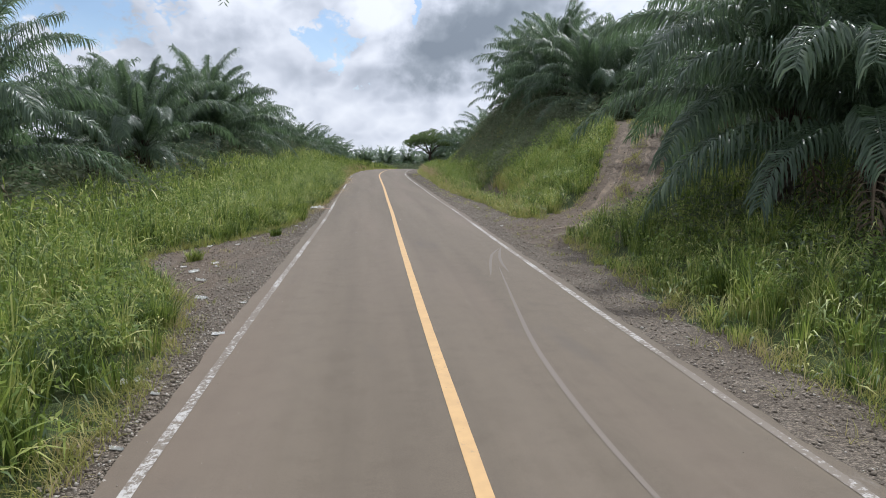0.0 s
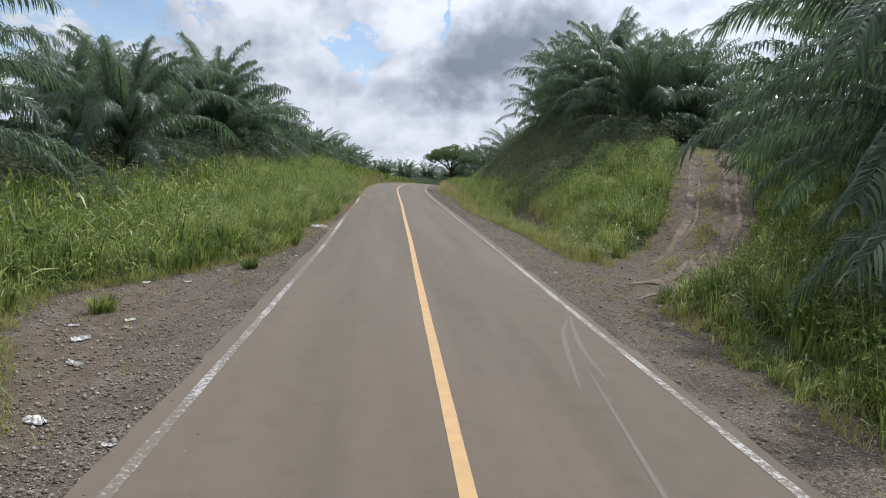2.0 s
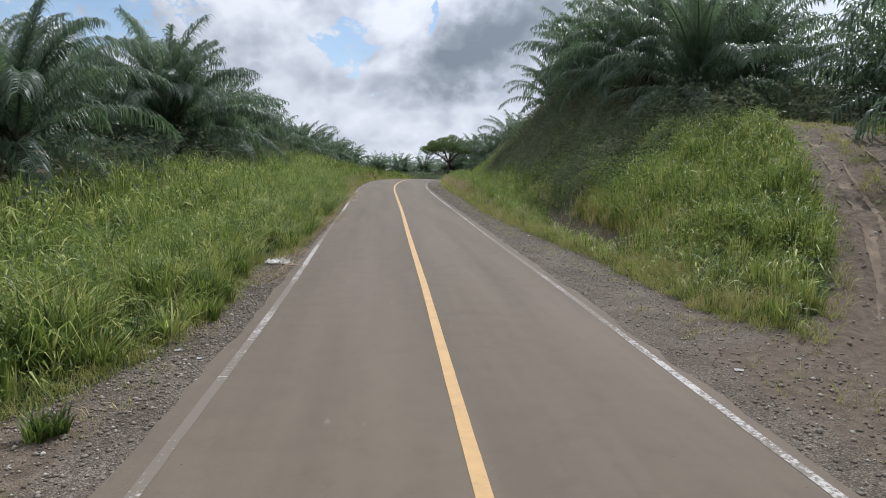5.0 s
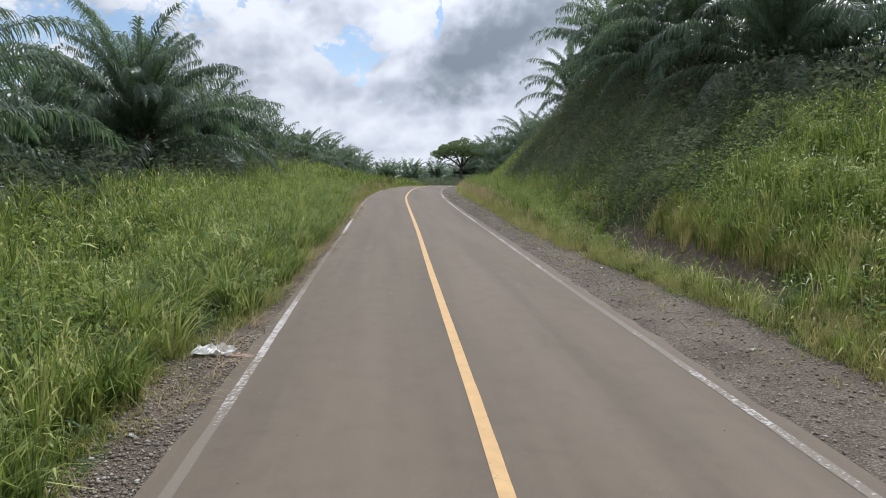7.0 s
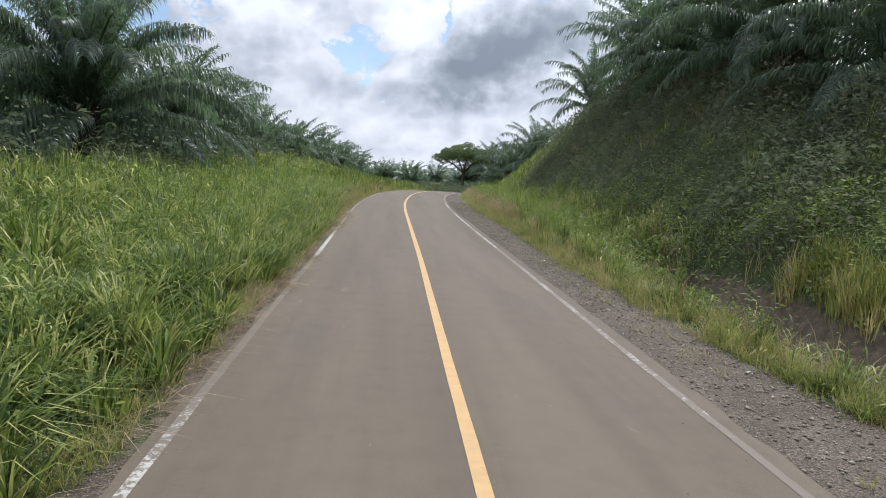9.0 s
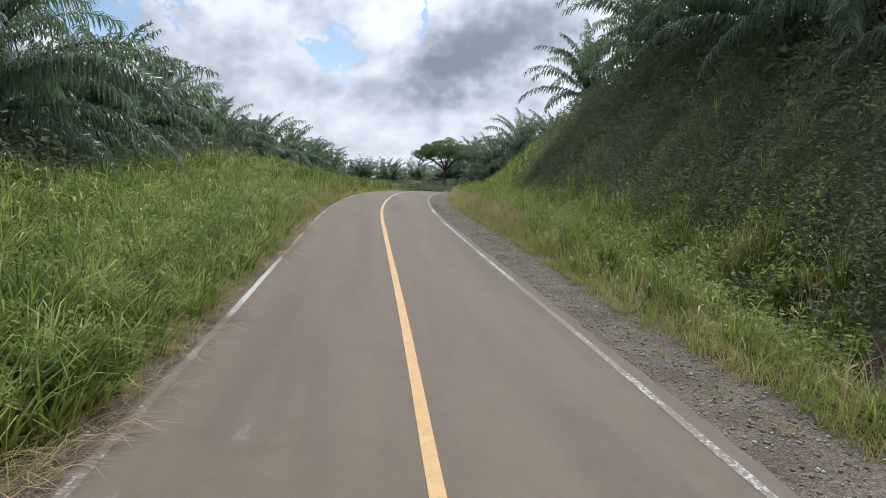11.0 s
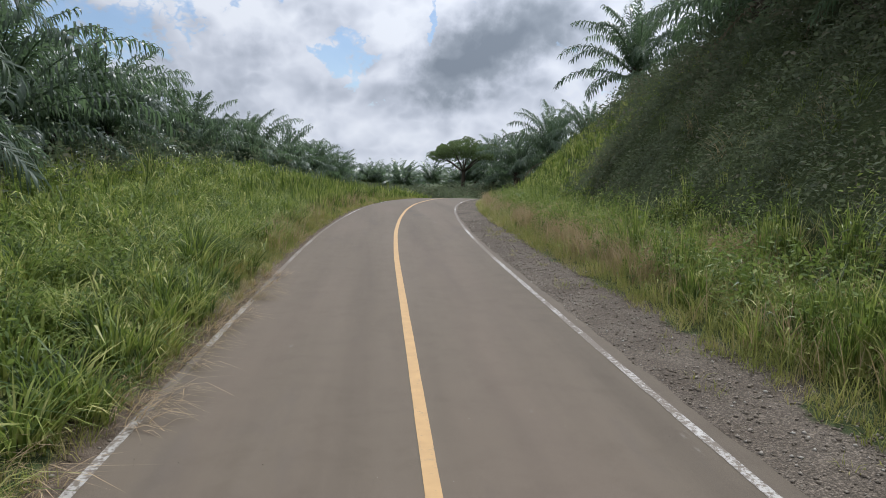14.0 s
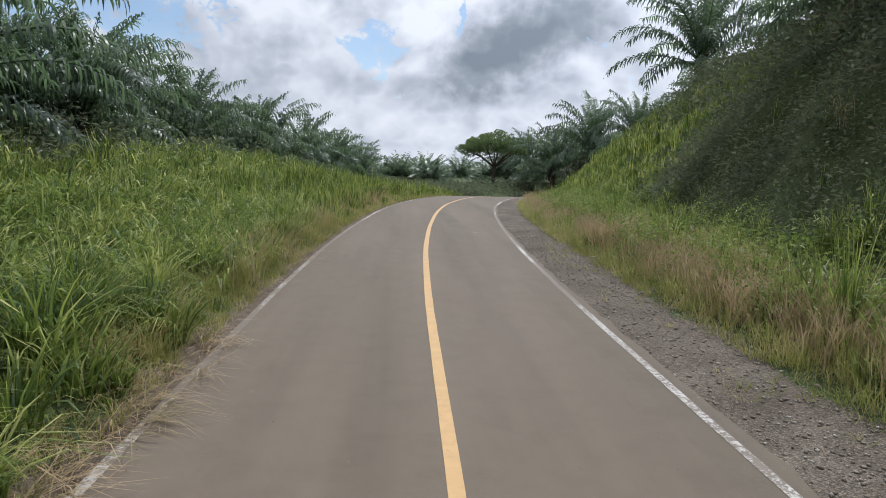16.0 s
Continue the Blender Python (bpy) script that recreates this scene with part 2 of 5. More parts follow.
def bark(add, join):
    n = noise_of(add, join, 9.0, 7.0, 0.7)
    col = ramp(add, join, n, [(0.3, (0.028, 0.022, 0.017)), (0.55, (0.075, 0.060, 0.045)), (0.8, (0.14, 0.115, 0.085))])
    return principled(add, join, col, 0.9, n, 0.8, 0.03, specular=0.2)


def stone_grey(add, join):
    one = add("ShaderNodeNewGeometry").outputs["Random Per Island"]
    col = ramp(add, join, one, [(0.0, (0.135, 0.110, 0.085)), (0.5, (0.22, 0.185, 0.146)), (0.88, (0.32, 0.28, 0.23)), (1.0, (0.46, 0.43, 0.38))])
    return principled(add, join, col, 0.85, noise_of(add, join, 40.0), 0.4, 0.005, specular=0.25)


def plastic_white(add, join):
    n = noise_of(add, join, 11.0, 6.0, 0.65)
    return principled(add, join, ramp(add, join, n, [(0.3, (0.50, 0.47, 0.42)), (0.55, (0.80, 0.79, 0.76))]), 0.45, n, 0.5, 0.01)


def plastic_red(add, join):
    n = noise_of(add, join, 14.0)
    return principled(add, join, ramp(add, join, n, [(0.3, (0.34, 0.20, 0.16)), (0.6, (0.58, 0.42, 0.36))]), 0.5, n, 0.5, 0.01)


M_ROAD = material("asphalt", asphalt)
M_WHITE = material("worn_white_paint", worn_paint((0.48, 0.455, 0.42), (0.158, 0.128, 0.097), 0.36, 0.9))
M_YELLOW = material("yellow_paint", worn_paint((0.55, 0.345, 0.145), (0.33, 0.24, 0.13), 0.14))
M_DUST = material("pale_dust", worn_paint((0.160, 0.130, 0.101), (0.140, 0.112, 0.086), 0.50))
M_SOIL = material("verge_soil", soil)
M_CLAY = material("worn_clay", clay)
M_BARK = material("palm_bark", bark)
M_STONE = material("crushed_stone", stone_grey)
M_BAG = material("white_plastic", plastic_white)
M_RED = material("faded_red_plastic", plastic_red)
M_FROND = material("palm_leaf", leafy([(0.0, (0.046, 0.070, 0.049)), (0.5, (0.078, 0.115, 0.076)), (0.85, (0.115, 0.160, 0.099)), (1.0, (0.18, 0.23, 0.135))], 0.36, 0.48, (0.21, 0.32, 0.12), 0.42, 0.5))
M_DEAD = material("dead_palm_leaf", leafy([(0.0, (0.07, 0.052, 0.034)), (1.0, (0.22, 0.165, 0.11))], 0.8, 0.15, (0.2, 0.13, 0.06)))
M_GRASS = material("tall_grass", leafy([(0.0, (0.032, 0.062, 0.018)), (0.3, (0.096, 0.146, 0.036)), (0.58, (0.195, 0.250, 0.058)), (0.82, (0.34, 0.38, 0.10)), (1.0, (0.49, 0.48, 0.19))], 0.48, 0.36, (0.32, 0.42, 0.065), 0.26, 1.0, 1.3, 1.0))
M_VERGE = material("verge_grass", leafy([(0.0, (0.18, 0.200, 0.050)), (0.45, (0.29, 0.290, 0.080)), (0.75, (0.38, 0.33, 0.13)), (1.0, (0.48, 0.38, 0.21))], 0.55, 0.42, (0.40, 0.44, 0.11), 0.25, 0.9, 1.2, 0.7))
M_STRAW = material("seeding_grass", leafy([(0.0, (0.24, 0.21, 0.085)), (0.4, (0.39, 0.295, 0.165)), (1.0, (0.56, 0.42, 0.27))], 0.65, 0.35, (0.42, 0.34, 0.18), 0.25, 0.9, 1.1, 0.7))
M_WEED = material("broad_weed_leaf", leafy([(0.0, (0.086, 0.126, 0.036)), (0.5, (0.158, 0.218, 0.060)), (1.0, (0.28, 0.32, 0.095))], 0.5, 0.38, (0.30, 0.42, 0.07), 0.06, 0.5, 1.0))
M_CREEPER = material("creeper_leaf", leafy([(0.0, (0.098, 0.112, 0.076)), (0.5, (0.130, 0.152, 0.095)), (0.9, (0.155, 0.178, 0.108)), (1.0, (0.18, 0.165, 0.12))], 0.75, 0.35, (0.15, 0.20, 0.08), 0.04, 0.8, 0.45))
M_TREE = material("rain_tree_leaf", leafy([(0.0, (0.045, 0.070, 0.026)), (0.6, (0.10, 0.138, 0.058)), (1.0, (0.165, 0.205, 0.092))], 0.5, 0.42, (0.24, 0.36, 0.07), 0.3, 0.5))


# ---- the lie of the land ----
def smooth(a, b, x):
    t = np.clip((np.asarray(x, float) - a) / (b - a), 0, 1)
    return t * t * (3 - 2 * t)


TAB_Y = np.arange(-80, 320, 0.5)


def table(ys, vs, blur=6.0):
    """A smooth curve through coarse values along y."""
    raw = np.interp(TAB_Y, ys, vs)
    k = np.exp(-0.5 * (np.arange(-40, 41) * 0.5 / (blur / 2)) ** 2)
    return np.convolve(np.pad(raw, 40, mode="edge"), k / k.sum(), mode="valid")


MID_X = table([-80, 0, 10, 20, 30, 40, 50, 60, 70, 77, 84, 91, 98, 105, 112, 120, 140, 165, 200, 320], [0.3, 1.06, 1.10, 1.22, 1.37, 1.45, 1.56, 1.60, 1.64, 1.80, 2.19, 2.80, 3.72, 5.2, 6.9, 9.2, 16, 27, 46, 120], 3)
LINE_L = table([-80, 0, 27, 40, 60, 80, 320], [2.89, 2.89, 2.86, 3.05, 3.12, 3.14, 3.1], 8)
LINE_MID = table([-80, 36, 50, 320], [0.024, 0.024, -0.008, 0.0], 8)
LINE_R = table([-80, 0, 10, 20, 30, 37, 45, 60, 80, 320], [3.05, 3.05, 3.02, 3.0, 3.0, 2.92, 2.94, 2.93, 3.07, 3.1], 6)
ROAD_Z = table([-80, 0, 25, 50, 75, 95, 105, 112, 120, 135, 160, 200, 320], [0, 0, 0.01, 0.08, 0.26, 0.34, 0.29, 0.14, -0.15, -1.0, -2.0, -2.5, -4.0], 6)
EDGE = 3.24
LAYBY = table([-80, 5, 8, 12.5, 16, 18.5, 20, 23.3, 25.5, 29, 32.8, 35, 320], [0.3, 0.3, 0.35, 1.1, 3.2, 3.7, 2.5, 1.35, 0.75, 0.6, 1.15, 0.3, 0.15], 1.5)
SHOULDER = table([-80, 6, 10, 14, 25, 28, 34, 43, 51, 57, 64, 75, 119, 320], [1.1, 1.15, 1.2, 1.5, 2.4, 2.0, 2.1, 1.5, 1.3, 1.6, 1.75, 1.75, 1.4, 1.2], 3)
BANK = table([-80, 0, 20, 32, 45, 55, 70, 80, 90, 100, 112, 135, 180, 320], [0.4, 0.4, 0.35, 0.5, 1.0, 1.2, 1.25, 1.7, 2.1, 1.6, 0.8, -0.3, -1, -3], 8)
CAP = table([-80, 10, 30, 40, 47, 52, 58, 66, 74, 82, 92, 110, 125, 150, 200, 320], [1.5, 1.8, 2.6, 3.8, 4.7, 5.4, 6.3, 7.4, 8.8, 10.0, 11.0, 10.5, 7.5, 3.5, 0, -5], 6)
STEEP = table([-80, 20, 30, 42, 52, 82, 94, 320], [0.16, 0.2, 0.4, 0.72, 1.05, 1.05, 0.86, 0.74], 5)
TOE = table([-80, 42, 50, 60, 75, 95, 106, 120, 320], [3.4, 3.4, 4.0, 4.8, 5.4, 5.4, 4.2, 3.4, 3.4], 5)
TRACK = [(3.5, 19.5, -0.05), (7.5, 23.3, 0.05), (10.5, 26.5, 0.35), (12.8, 30, 1.45), (15, 34.5, 2.9), (17.3, 39.5, 4.2), (19.5, 46, 4.9), (22.5, 54, 5.4)]


def along(tab, y):
    return np.interp(y, TAB_Y, tab)


def road_z(y):
    return along(ROAD_Z, np.asarray(y, float))


def waves(x, y, scale, seed):
    """Cheap smooth unevenness between about -1 and 1."""
    r = np.random.RandomState(seed)
    z = 0
    for i in range(6):
        a, p, f = r.uniform(0, 6.283), r.uniform(0, 6.283), r.uniform(0.6, 1.9) / scale
        z = z + np.sin((x * np.cos(a) + y * np.sin(a)) * f * 6.283 + p)
    return z / 3.2


def track_near(x, y):
    """Distance from the dirt track's middle, its height there, and how far along."""
    best, height, way = np.full(np.shape(x), 1e9), np.zeros(np.shape(x)), np.zeros(np.shape(x))
    for i in range(len(TRACK) - 1):
        (ax, ay, az), (bx, by, bz) = TRACK[i], TRACK[i + 1]
        dx, dy = bx - ax, by - ay
        t = np.clip(((x - ax) * dx + (y - ay) * dy) / (dx * dx + dy * dy), 0, 1)
        d = np.hypot(x - ax - t * dx, y - ay - t * dy)
        side = np.sign((x - ax) * dy - (y - ay) * dx)
        hit = d < best
        best, height, way = np.where(hit, d, best), np.where(hit, az + t * (bz - az), height), np.where(hit, side * d, way)
    return best, height, way


def land(x, y):
    x, y = np.asarray(x, float), np.asarray(y, float)
    u = x - along(MID_X, y)
    base = road_z(y)
    z = base - 0.05 - 0.09 * smooth(3.0, 2.6, np.abs(u))
    lv = -u - EDGE
    rise = along(BANK, y) * smooth(-0.2, 8.5, lv - along(LAYBY, y))
    rise = rise + 0.30 * smooth(35, 45, y) * smooth(0, 1.2, lv) * (1 - smooth(100, 115, y))
    far_l = smooth(14, 40, lv)
    z = z + np.where(lv > 0, rise * (1 - 0.6 * far_l) + 0.10 * smooth(0.5, 4, lv - along(LAYBY, y)) * waves(x, y, 5, 3), 0)
    rv = u - EDGE
    steep, cap = along(STEEP, y), along(CAP, y)
    a = steep * np.maximum(rv - along(TOE, y), 0) + 0.12 * np.clip(rv - along(SHOULDER, y), 0, 2)
    soft = 1.2
    hill = -soft * np.log(np.exp(-a / soft) + np.exp(-np.maximum(cap, 0.05) / soft)) - soft * -np.log(1 + np.exp(-np.maximum(cap, 0.05) / soft))
    hill = hill + np.where(cap < 0, cap, 0) * smooth(4, 25, rv)
    ditch = -0.65 * np.exp(-((rv - 3.45) / 0.8) ** 2) * smooth(33, 37, y) * (1 - smooth(48, 58, y))
    z = z + np.where(rv > 0, hill + ditch + smooth(2, 6, rv - along(SHOULDER, y)) * (0.22 * waves(x, y, 6, 5) + 0.10 * waves(x, y, 2.2, 8)), 0)
    z = z + smooth(1.0, 3.0, rv - along(TOE, y)) * smooth(44, 54, y) * (1 - smooth(90, 104, y)) * (0.55 * waves(x, y, 5, 15) + 0.3 * waves(x, y, 2.4, 16))
    d, tz, side = track_near(x, y)
    k = (1 - smooth(1.6, 3.4, d)) * smooth(3.6, 6, u)
    ruts = -0.10 * (np.exp(-((np.abs(side) - 0.75) / 0.2) ** 2)) + 0.035 * waves(x, y, 2.1, 9)
    z = z * (1 - k) + (tz + ruts + base) * k
    beyond = smooth(118, 150, y) * smooth(4, 9, np.abs(u))
    far = -1.1 - 2.5 * smooth(190, 300, y) + np.clip((x - 19) * 0.22, 0, 4.5) * (1 - smooth(175, 260, y)) + 0.4 * waves(x, y, 40, 6)
    return z * (1 - beyond) + far * beyond


def land_at(x, y):
    return float(land(np.array([x]), np.array([y]))[0])


def on_track(x, y):
    d, _, _ = track_near(x, y)
    return (1 - smooth(1.4, 1.9, d)) * smooth(4.5, 6, x)


# ---- helpers for meshes ----
def mesh_of(name, verts, faces, mat, attributes=None):
    me = bpy.data.meshes.new(name)
    me.from_pydata(verts if isinstance(verts, list) else verts.tolist(), [], faces if isinstance(faces, list) else faces.tolist())
    me.materials.append(mat)
    for key, values in (attributes or {}).items():
        at = me.attributes.new(key, "FLOAT", "POINT")
        at.data.foreach_set("value", np.asarray(values, np.float32))
    me.update()
    return me


def tri_mesh(name, verts, tris, mat, smooth_shade=False):
    """A mesh from arrays of vertices and triangles."""
    me = bpy.data.meshes.new(name)
    verts, tris = np.asarray(verts, np.float32).reshape(-1, 3), np.asarray(tris, np.int32).reshape(-1, 3)
    me.vertices.add(len(verts))
    me.vertices.foreach_set("co", verts.ravel())
    me.loops.add(tris.size)
    me.loops.foreach_set("vertex_index", tris.ravel())
    me.polygons.add(len(tris))
    me.polygons.foreach_set("loop_start", np.arange(0, tris.size, 3, dtype=np.int32))
    if smooth_shade:
        me.polygons.foreach_set("use_smooth", np.ones(len(tris), bool))
    me.materials.append(mat)
    me.update(calc_edges=True)
    return me


def part_of(name, me, parent, label="", m=None):
    ob = new(name, me)
    ob.parent = parent
    if m is not None:
        ob.matrix_basis = m
    return tagged(ob, label)


# ---- ground: one sheet to the horizon ----
def build_ground():
    def steps(stops):
        out = []
        for a, b, s in stops:
            out += list(np.arange(a, b, s))
        return np.array(out)
    xs = steps([(-900, -120, 60), (-120, -40, 8), (-40, -12, 1.4), (-12, -6, 0.4), (-6, 12, 0.28), (12, 30, 0.7), (30, 60, 2.5), (60, 160, 10), (160, 960, 80)])
    ys = steps([(-300, -40, 20), (-40, 0, 2), (0, 62, 0.36), (62, 130, 0.8), (130, 220, 4), (220, 400, 15), (400, 1800, 100)])
    gx, gy = np.meshgrid(xs, ys)
    z = land(gx, gy)
    z = z + smooth(60, 400, np.abs(gx)) * -1.0
    u = gx - along(MID_X, gy)
    wob = 0.35 * waves(gx, gy, 2.5, 11)
    left = smooth(0.25, -0.25, -u - EDGE - along(LAYBY, gy) + wob * smooth(0.3, 1.2, along(LAYBY, gy)))
    right = smooth(0.3, -0.3, u - EDGE - along(SHOULDER, gy) + wob)
    gravel = np.where(u < 0, left, right)
    lo = -u - EDGE
    strip = smooth(34, 40, gy) * smooth(-0.4, -0.2, lo) * (1 - smooth(0.2, 0.6, lo + wob * 0.5)) * (1 - smooth(95, 110, gy))
    ditch = 1.3 * np.exp(-((u - EDGE - 3.5) / 0.75) ** 2) * smooth(34, 38, gy) * (1 - smooth(48, 56, gy))
    dirt = np.maximum(np.maximum(on_track(gx, gy) * (1 - 0.35 * smooth(9, 6, gx)), 0.8 * strip), ditch)
    gravel = gravel * (1 - strip)
    bare = left * smooth(0.25, 0.9, lo) * (0.55 + 0.5 * waves(gx, gy, 3.5, 12)) * smooth(0.5, 0.9, along(LAYBY, gy))
    dirt = np.maximum(dirt, np.where(u < 0, bare, 0))
    apron = (1 - smooth(1.6, 3.2, np.hypot((gx - 6.6) / 1.5, (gy - 21.6) / 1.7) + 0.5 * waves(gx, gy, 2.2, 17))) * smooth(3.5, 4.2, u) * 0.75
    dirt = np.maximum(dirt, apron)
    nx, ny = len(xs), len(ys)
    i = np.arange(nx * ny).reshape(ny, nx)
    faces = np.stack([i[:-1, :-1], i[:-1, 1:], i[1:, 1:], i[1:, :-1]], -1).reshape(-1, 4)
    me = mesh_of("ground", np.stack([gx, gy, z], -1).reshape(-1, 3), faces, M_SOIL, {"gravel": gravel.ravel(), "dirt": dirt.ravel()})
    me.polygons.foreach_set("use_smooth", np.ones(len(me.polygons), bool))
    ground = tagged(new("ground", me), "sloping verge of soil, gravel and a rutted dirt track", "ground", kind="structure")
    k, r = np.array(TRACK), np.random.RandomState(19)
    steps_on = np.arange(len(k))
    # wheel ruts up the track, then the curves by which wheels leave the road
    for off, t0, t1, wide in ((-0.80, 1.6, 5.6, 0.30), (0.62, 1.9, 5.2, 0.26), (1.02, 1.9, 4.2, 0.18), (-0.50, 2.4, 4.0, 0.12)):
        t = np.linspace(t0, t1, 90)
        x, y = np.interp(t, steps_on, k[:, 0]), np.interp(t, steps_on, k[:, 1])
        soft = np.ones(13) / 13
        x, y = np.convolve(np.pad(x, 6, "edge"), soft, "valid"), np.convolve(np.pad(y, 6, "edge"), soft, "valid")
        dx, dy = np.gradient(x), np.gradient(y)
        n = np.hypot(dx, dy)
        rut_strip(ground, r, x + dy / n * off, y - dx / n * off, wide)
    for pts, wide in (([(6.2, 20.4), (7.2, 21.2), (8.2, 22.2), (9.4, 24.0), (10.2, 26.0)], 0.30), ([(6.6, 22.2), (7.6, 22.7), (8.7, 23.8), (9.9, 25.6)], 0.26)):
        p = np.array(pts)
        t = np.linspace(0, len(p) - 1, 40)
        rut_strip(ground, r, np.interp(t, np.arange(len(p)), p[:, 0]), np.interp(t, np.arange(len(p)), p[:, 1]), wide)


def rut_strip(ground, r, x, y, wide):
    """A bare strip of pale clay pressed into the soil by wheels."""
    dx, dy = np.gradient(x), np.gradient(y)
    n = np.hypot(dx, dy)
    m = len(x)
    ends = np.sin(np.linspace(0.05, 3.09, m)) ** 0.5
    rows = []
    for side in (-0.5, 0.0, 0.5):
        w = wide * side * ends * r.uniform(0.6, 1.3, m)
        px, py = x + dy / n * w, y - dx / n * w
        rows.append(np.stack([px, py, land(px, py) + (0.022 if side == 0 else 0.016)], -1))
    v = np.stack(rows, 1)
    i = np.arange(m * 3).reshape(m, 3)
    f = np.stack([i[:-1, :-1], i[:-1, 1:], i[1:, 1:], i[1:, :-1]], -1).reshape(-1, 4)
    part_of("wheel_rut", mesh_of("wheel_rut", v.reshape(-1, 3), f, M_CLAY), ground, "pale clay wheel rut")


def ribbon(name, u0, u1, lift, y0, y1, mat, thick=0.0, ragged=0.0, seed=1, step=0.5, follow=None, sign=1):
    """A strip that follows the road between two offsets from its middle."""
    r = np.random.RandomState(seed)
    ys = np.arange(y0, y1 + step, step)
    mid, z = along(MID_X, ys), road_z(ys)
    bend = np.gradient(mid, ys)
    nx, ny = 1 / np.hypot(1, bend), -bend / np.hypot(1, bend)
    u0, u1 = u0 + 0 * ys, u1 + 0 * ys
    if follow is not None:
        u0, u1 = u0 + sign * along(follow, ys), u1 + sign * along(follow, ys)
    cols = [u0, u1] if thick == 0 else [u0 + (u1 - u0) * k / 8 for k in range(9)]
    rows = []
    for c, off in enumerate(cols):
        rag = ragged * r.randn(len(ys)) if c in (0, len(cols) - 1) else 0
        crown = -0.018 * np.abs(off)
        rows.append(np.stack([mid + nx * (off + rag), ys + ny * (off + rag), z + crown * 1.0 + 0.03 + lift], -1))
    if thick:
        rows.insert(0, rows[0] + np.array([-0.03, 0, -thick]))
        rows.append(rows[-1] + np.array([0.03, 0, -thick]))
    v = np.stack(rows, 1)
    n, k = v.shape[:2]
    i = np.arange(n * k).reshape(n, k)
    f = np.stack([i[:-1, :-1], i[:-1, 1:], i[1:, 1:], i[1:, :-1]], -1).reshape(-1, 4)
    me = mesh_of(name, v.reshape(-1, 3), f, mat)
    return me


def build_road():
    road = tagged(new("road", ribbon("road", -3.17, 3.22, 0, -60, 200, M_ROAD, 0.16, 0.03, 4)), "smooth grey two-lane asphalt road with painted lines", "road", kind="structure")
    part_of("centre_line", ribbon("centre_line", -0.075, 0.075, 0.005, -40, 190, M_YELLOW, 0, 0.0015, 5, follow=LINE_MID, sign=-1), road, "solid yellow painted centre line")
    part_of("edge_line", ribbon("edge_line", -0.06, 0.06, 0.005, -40, 190, M_WHITE, 0, 0.004, 6, follow=LINE_L, sign=-1), road, "worn white painted edge line")
    part_of("edge_line", ribbon("edge_line", -0.06, 0.06, 0.005, -40, 190, M_WHITE, 0, 0.004, 7, follow=LINE_R), road, "worn white painted edge line")
    build_tyre_marks(road)


def build_tyre_marks(road):
    """Pale dusty arcs that wheels turning off the side track left on the lane."""
    for name, pts in (("tyre_mark", [(3.3, 15.0), (2.76, 10.9), (2.49, 8.7), (2.39, 6.9), (2.37, 5.1), (2.5, 2.5)]), ("tyre_mark", [(3.40, 14.4), (3.48, 15.5), (3.6, 16.4), (3.85, 17.6), (4.05, 18.4)]), ("tyre_mark", [(2.9, 14.0), (3.2, 15.6), (3.5, 17.0), (3.95, 18.2)])):
        pts = np.array(pts)
        t = np.linspace(0, len(pts) - 1, 40)
        x, y = np.interp(t, np.arange(len(pts)), pts[:, 0]), np.interp(t, np.arange(len(pts)), pts[:, 1])
        k = np.ones(7) / 7
        x[3:-3], y[3:-3] = np.convolve(x, k, "valid"), np.convolve(y, k, "valid")
        dx, dy = np.gradient(x), np.gradient(y)
        n = np.hypot(dx, dy)
        taper = 0.038 * np.sin(np.linspace(0.02, 3.12, 40)) ** 0.5
        nx, ny = dy / n * taper, -dx / n * taper
        z = road_z(y) + 0.034 - 0.018 * np.abs(x - along(MID_X, y))
        v = np.concatenate([np.stack([x - nx, y - ny, z], -1), np.stack([x + nx, y + ny, z], -1)])
        i = np.arange(39)
        part_of(name, mesh_of(name, v, np.stack([i, i + 40, i + 41, i + 1], -1), M_DUST), road, "pale dusty tyre mark")


build_ground()
build_road()


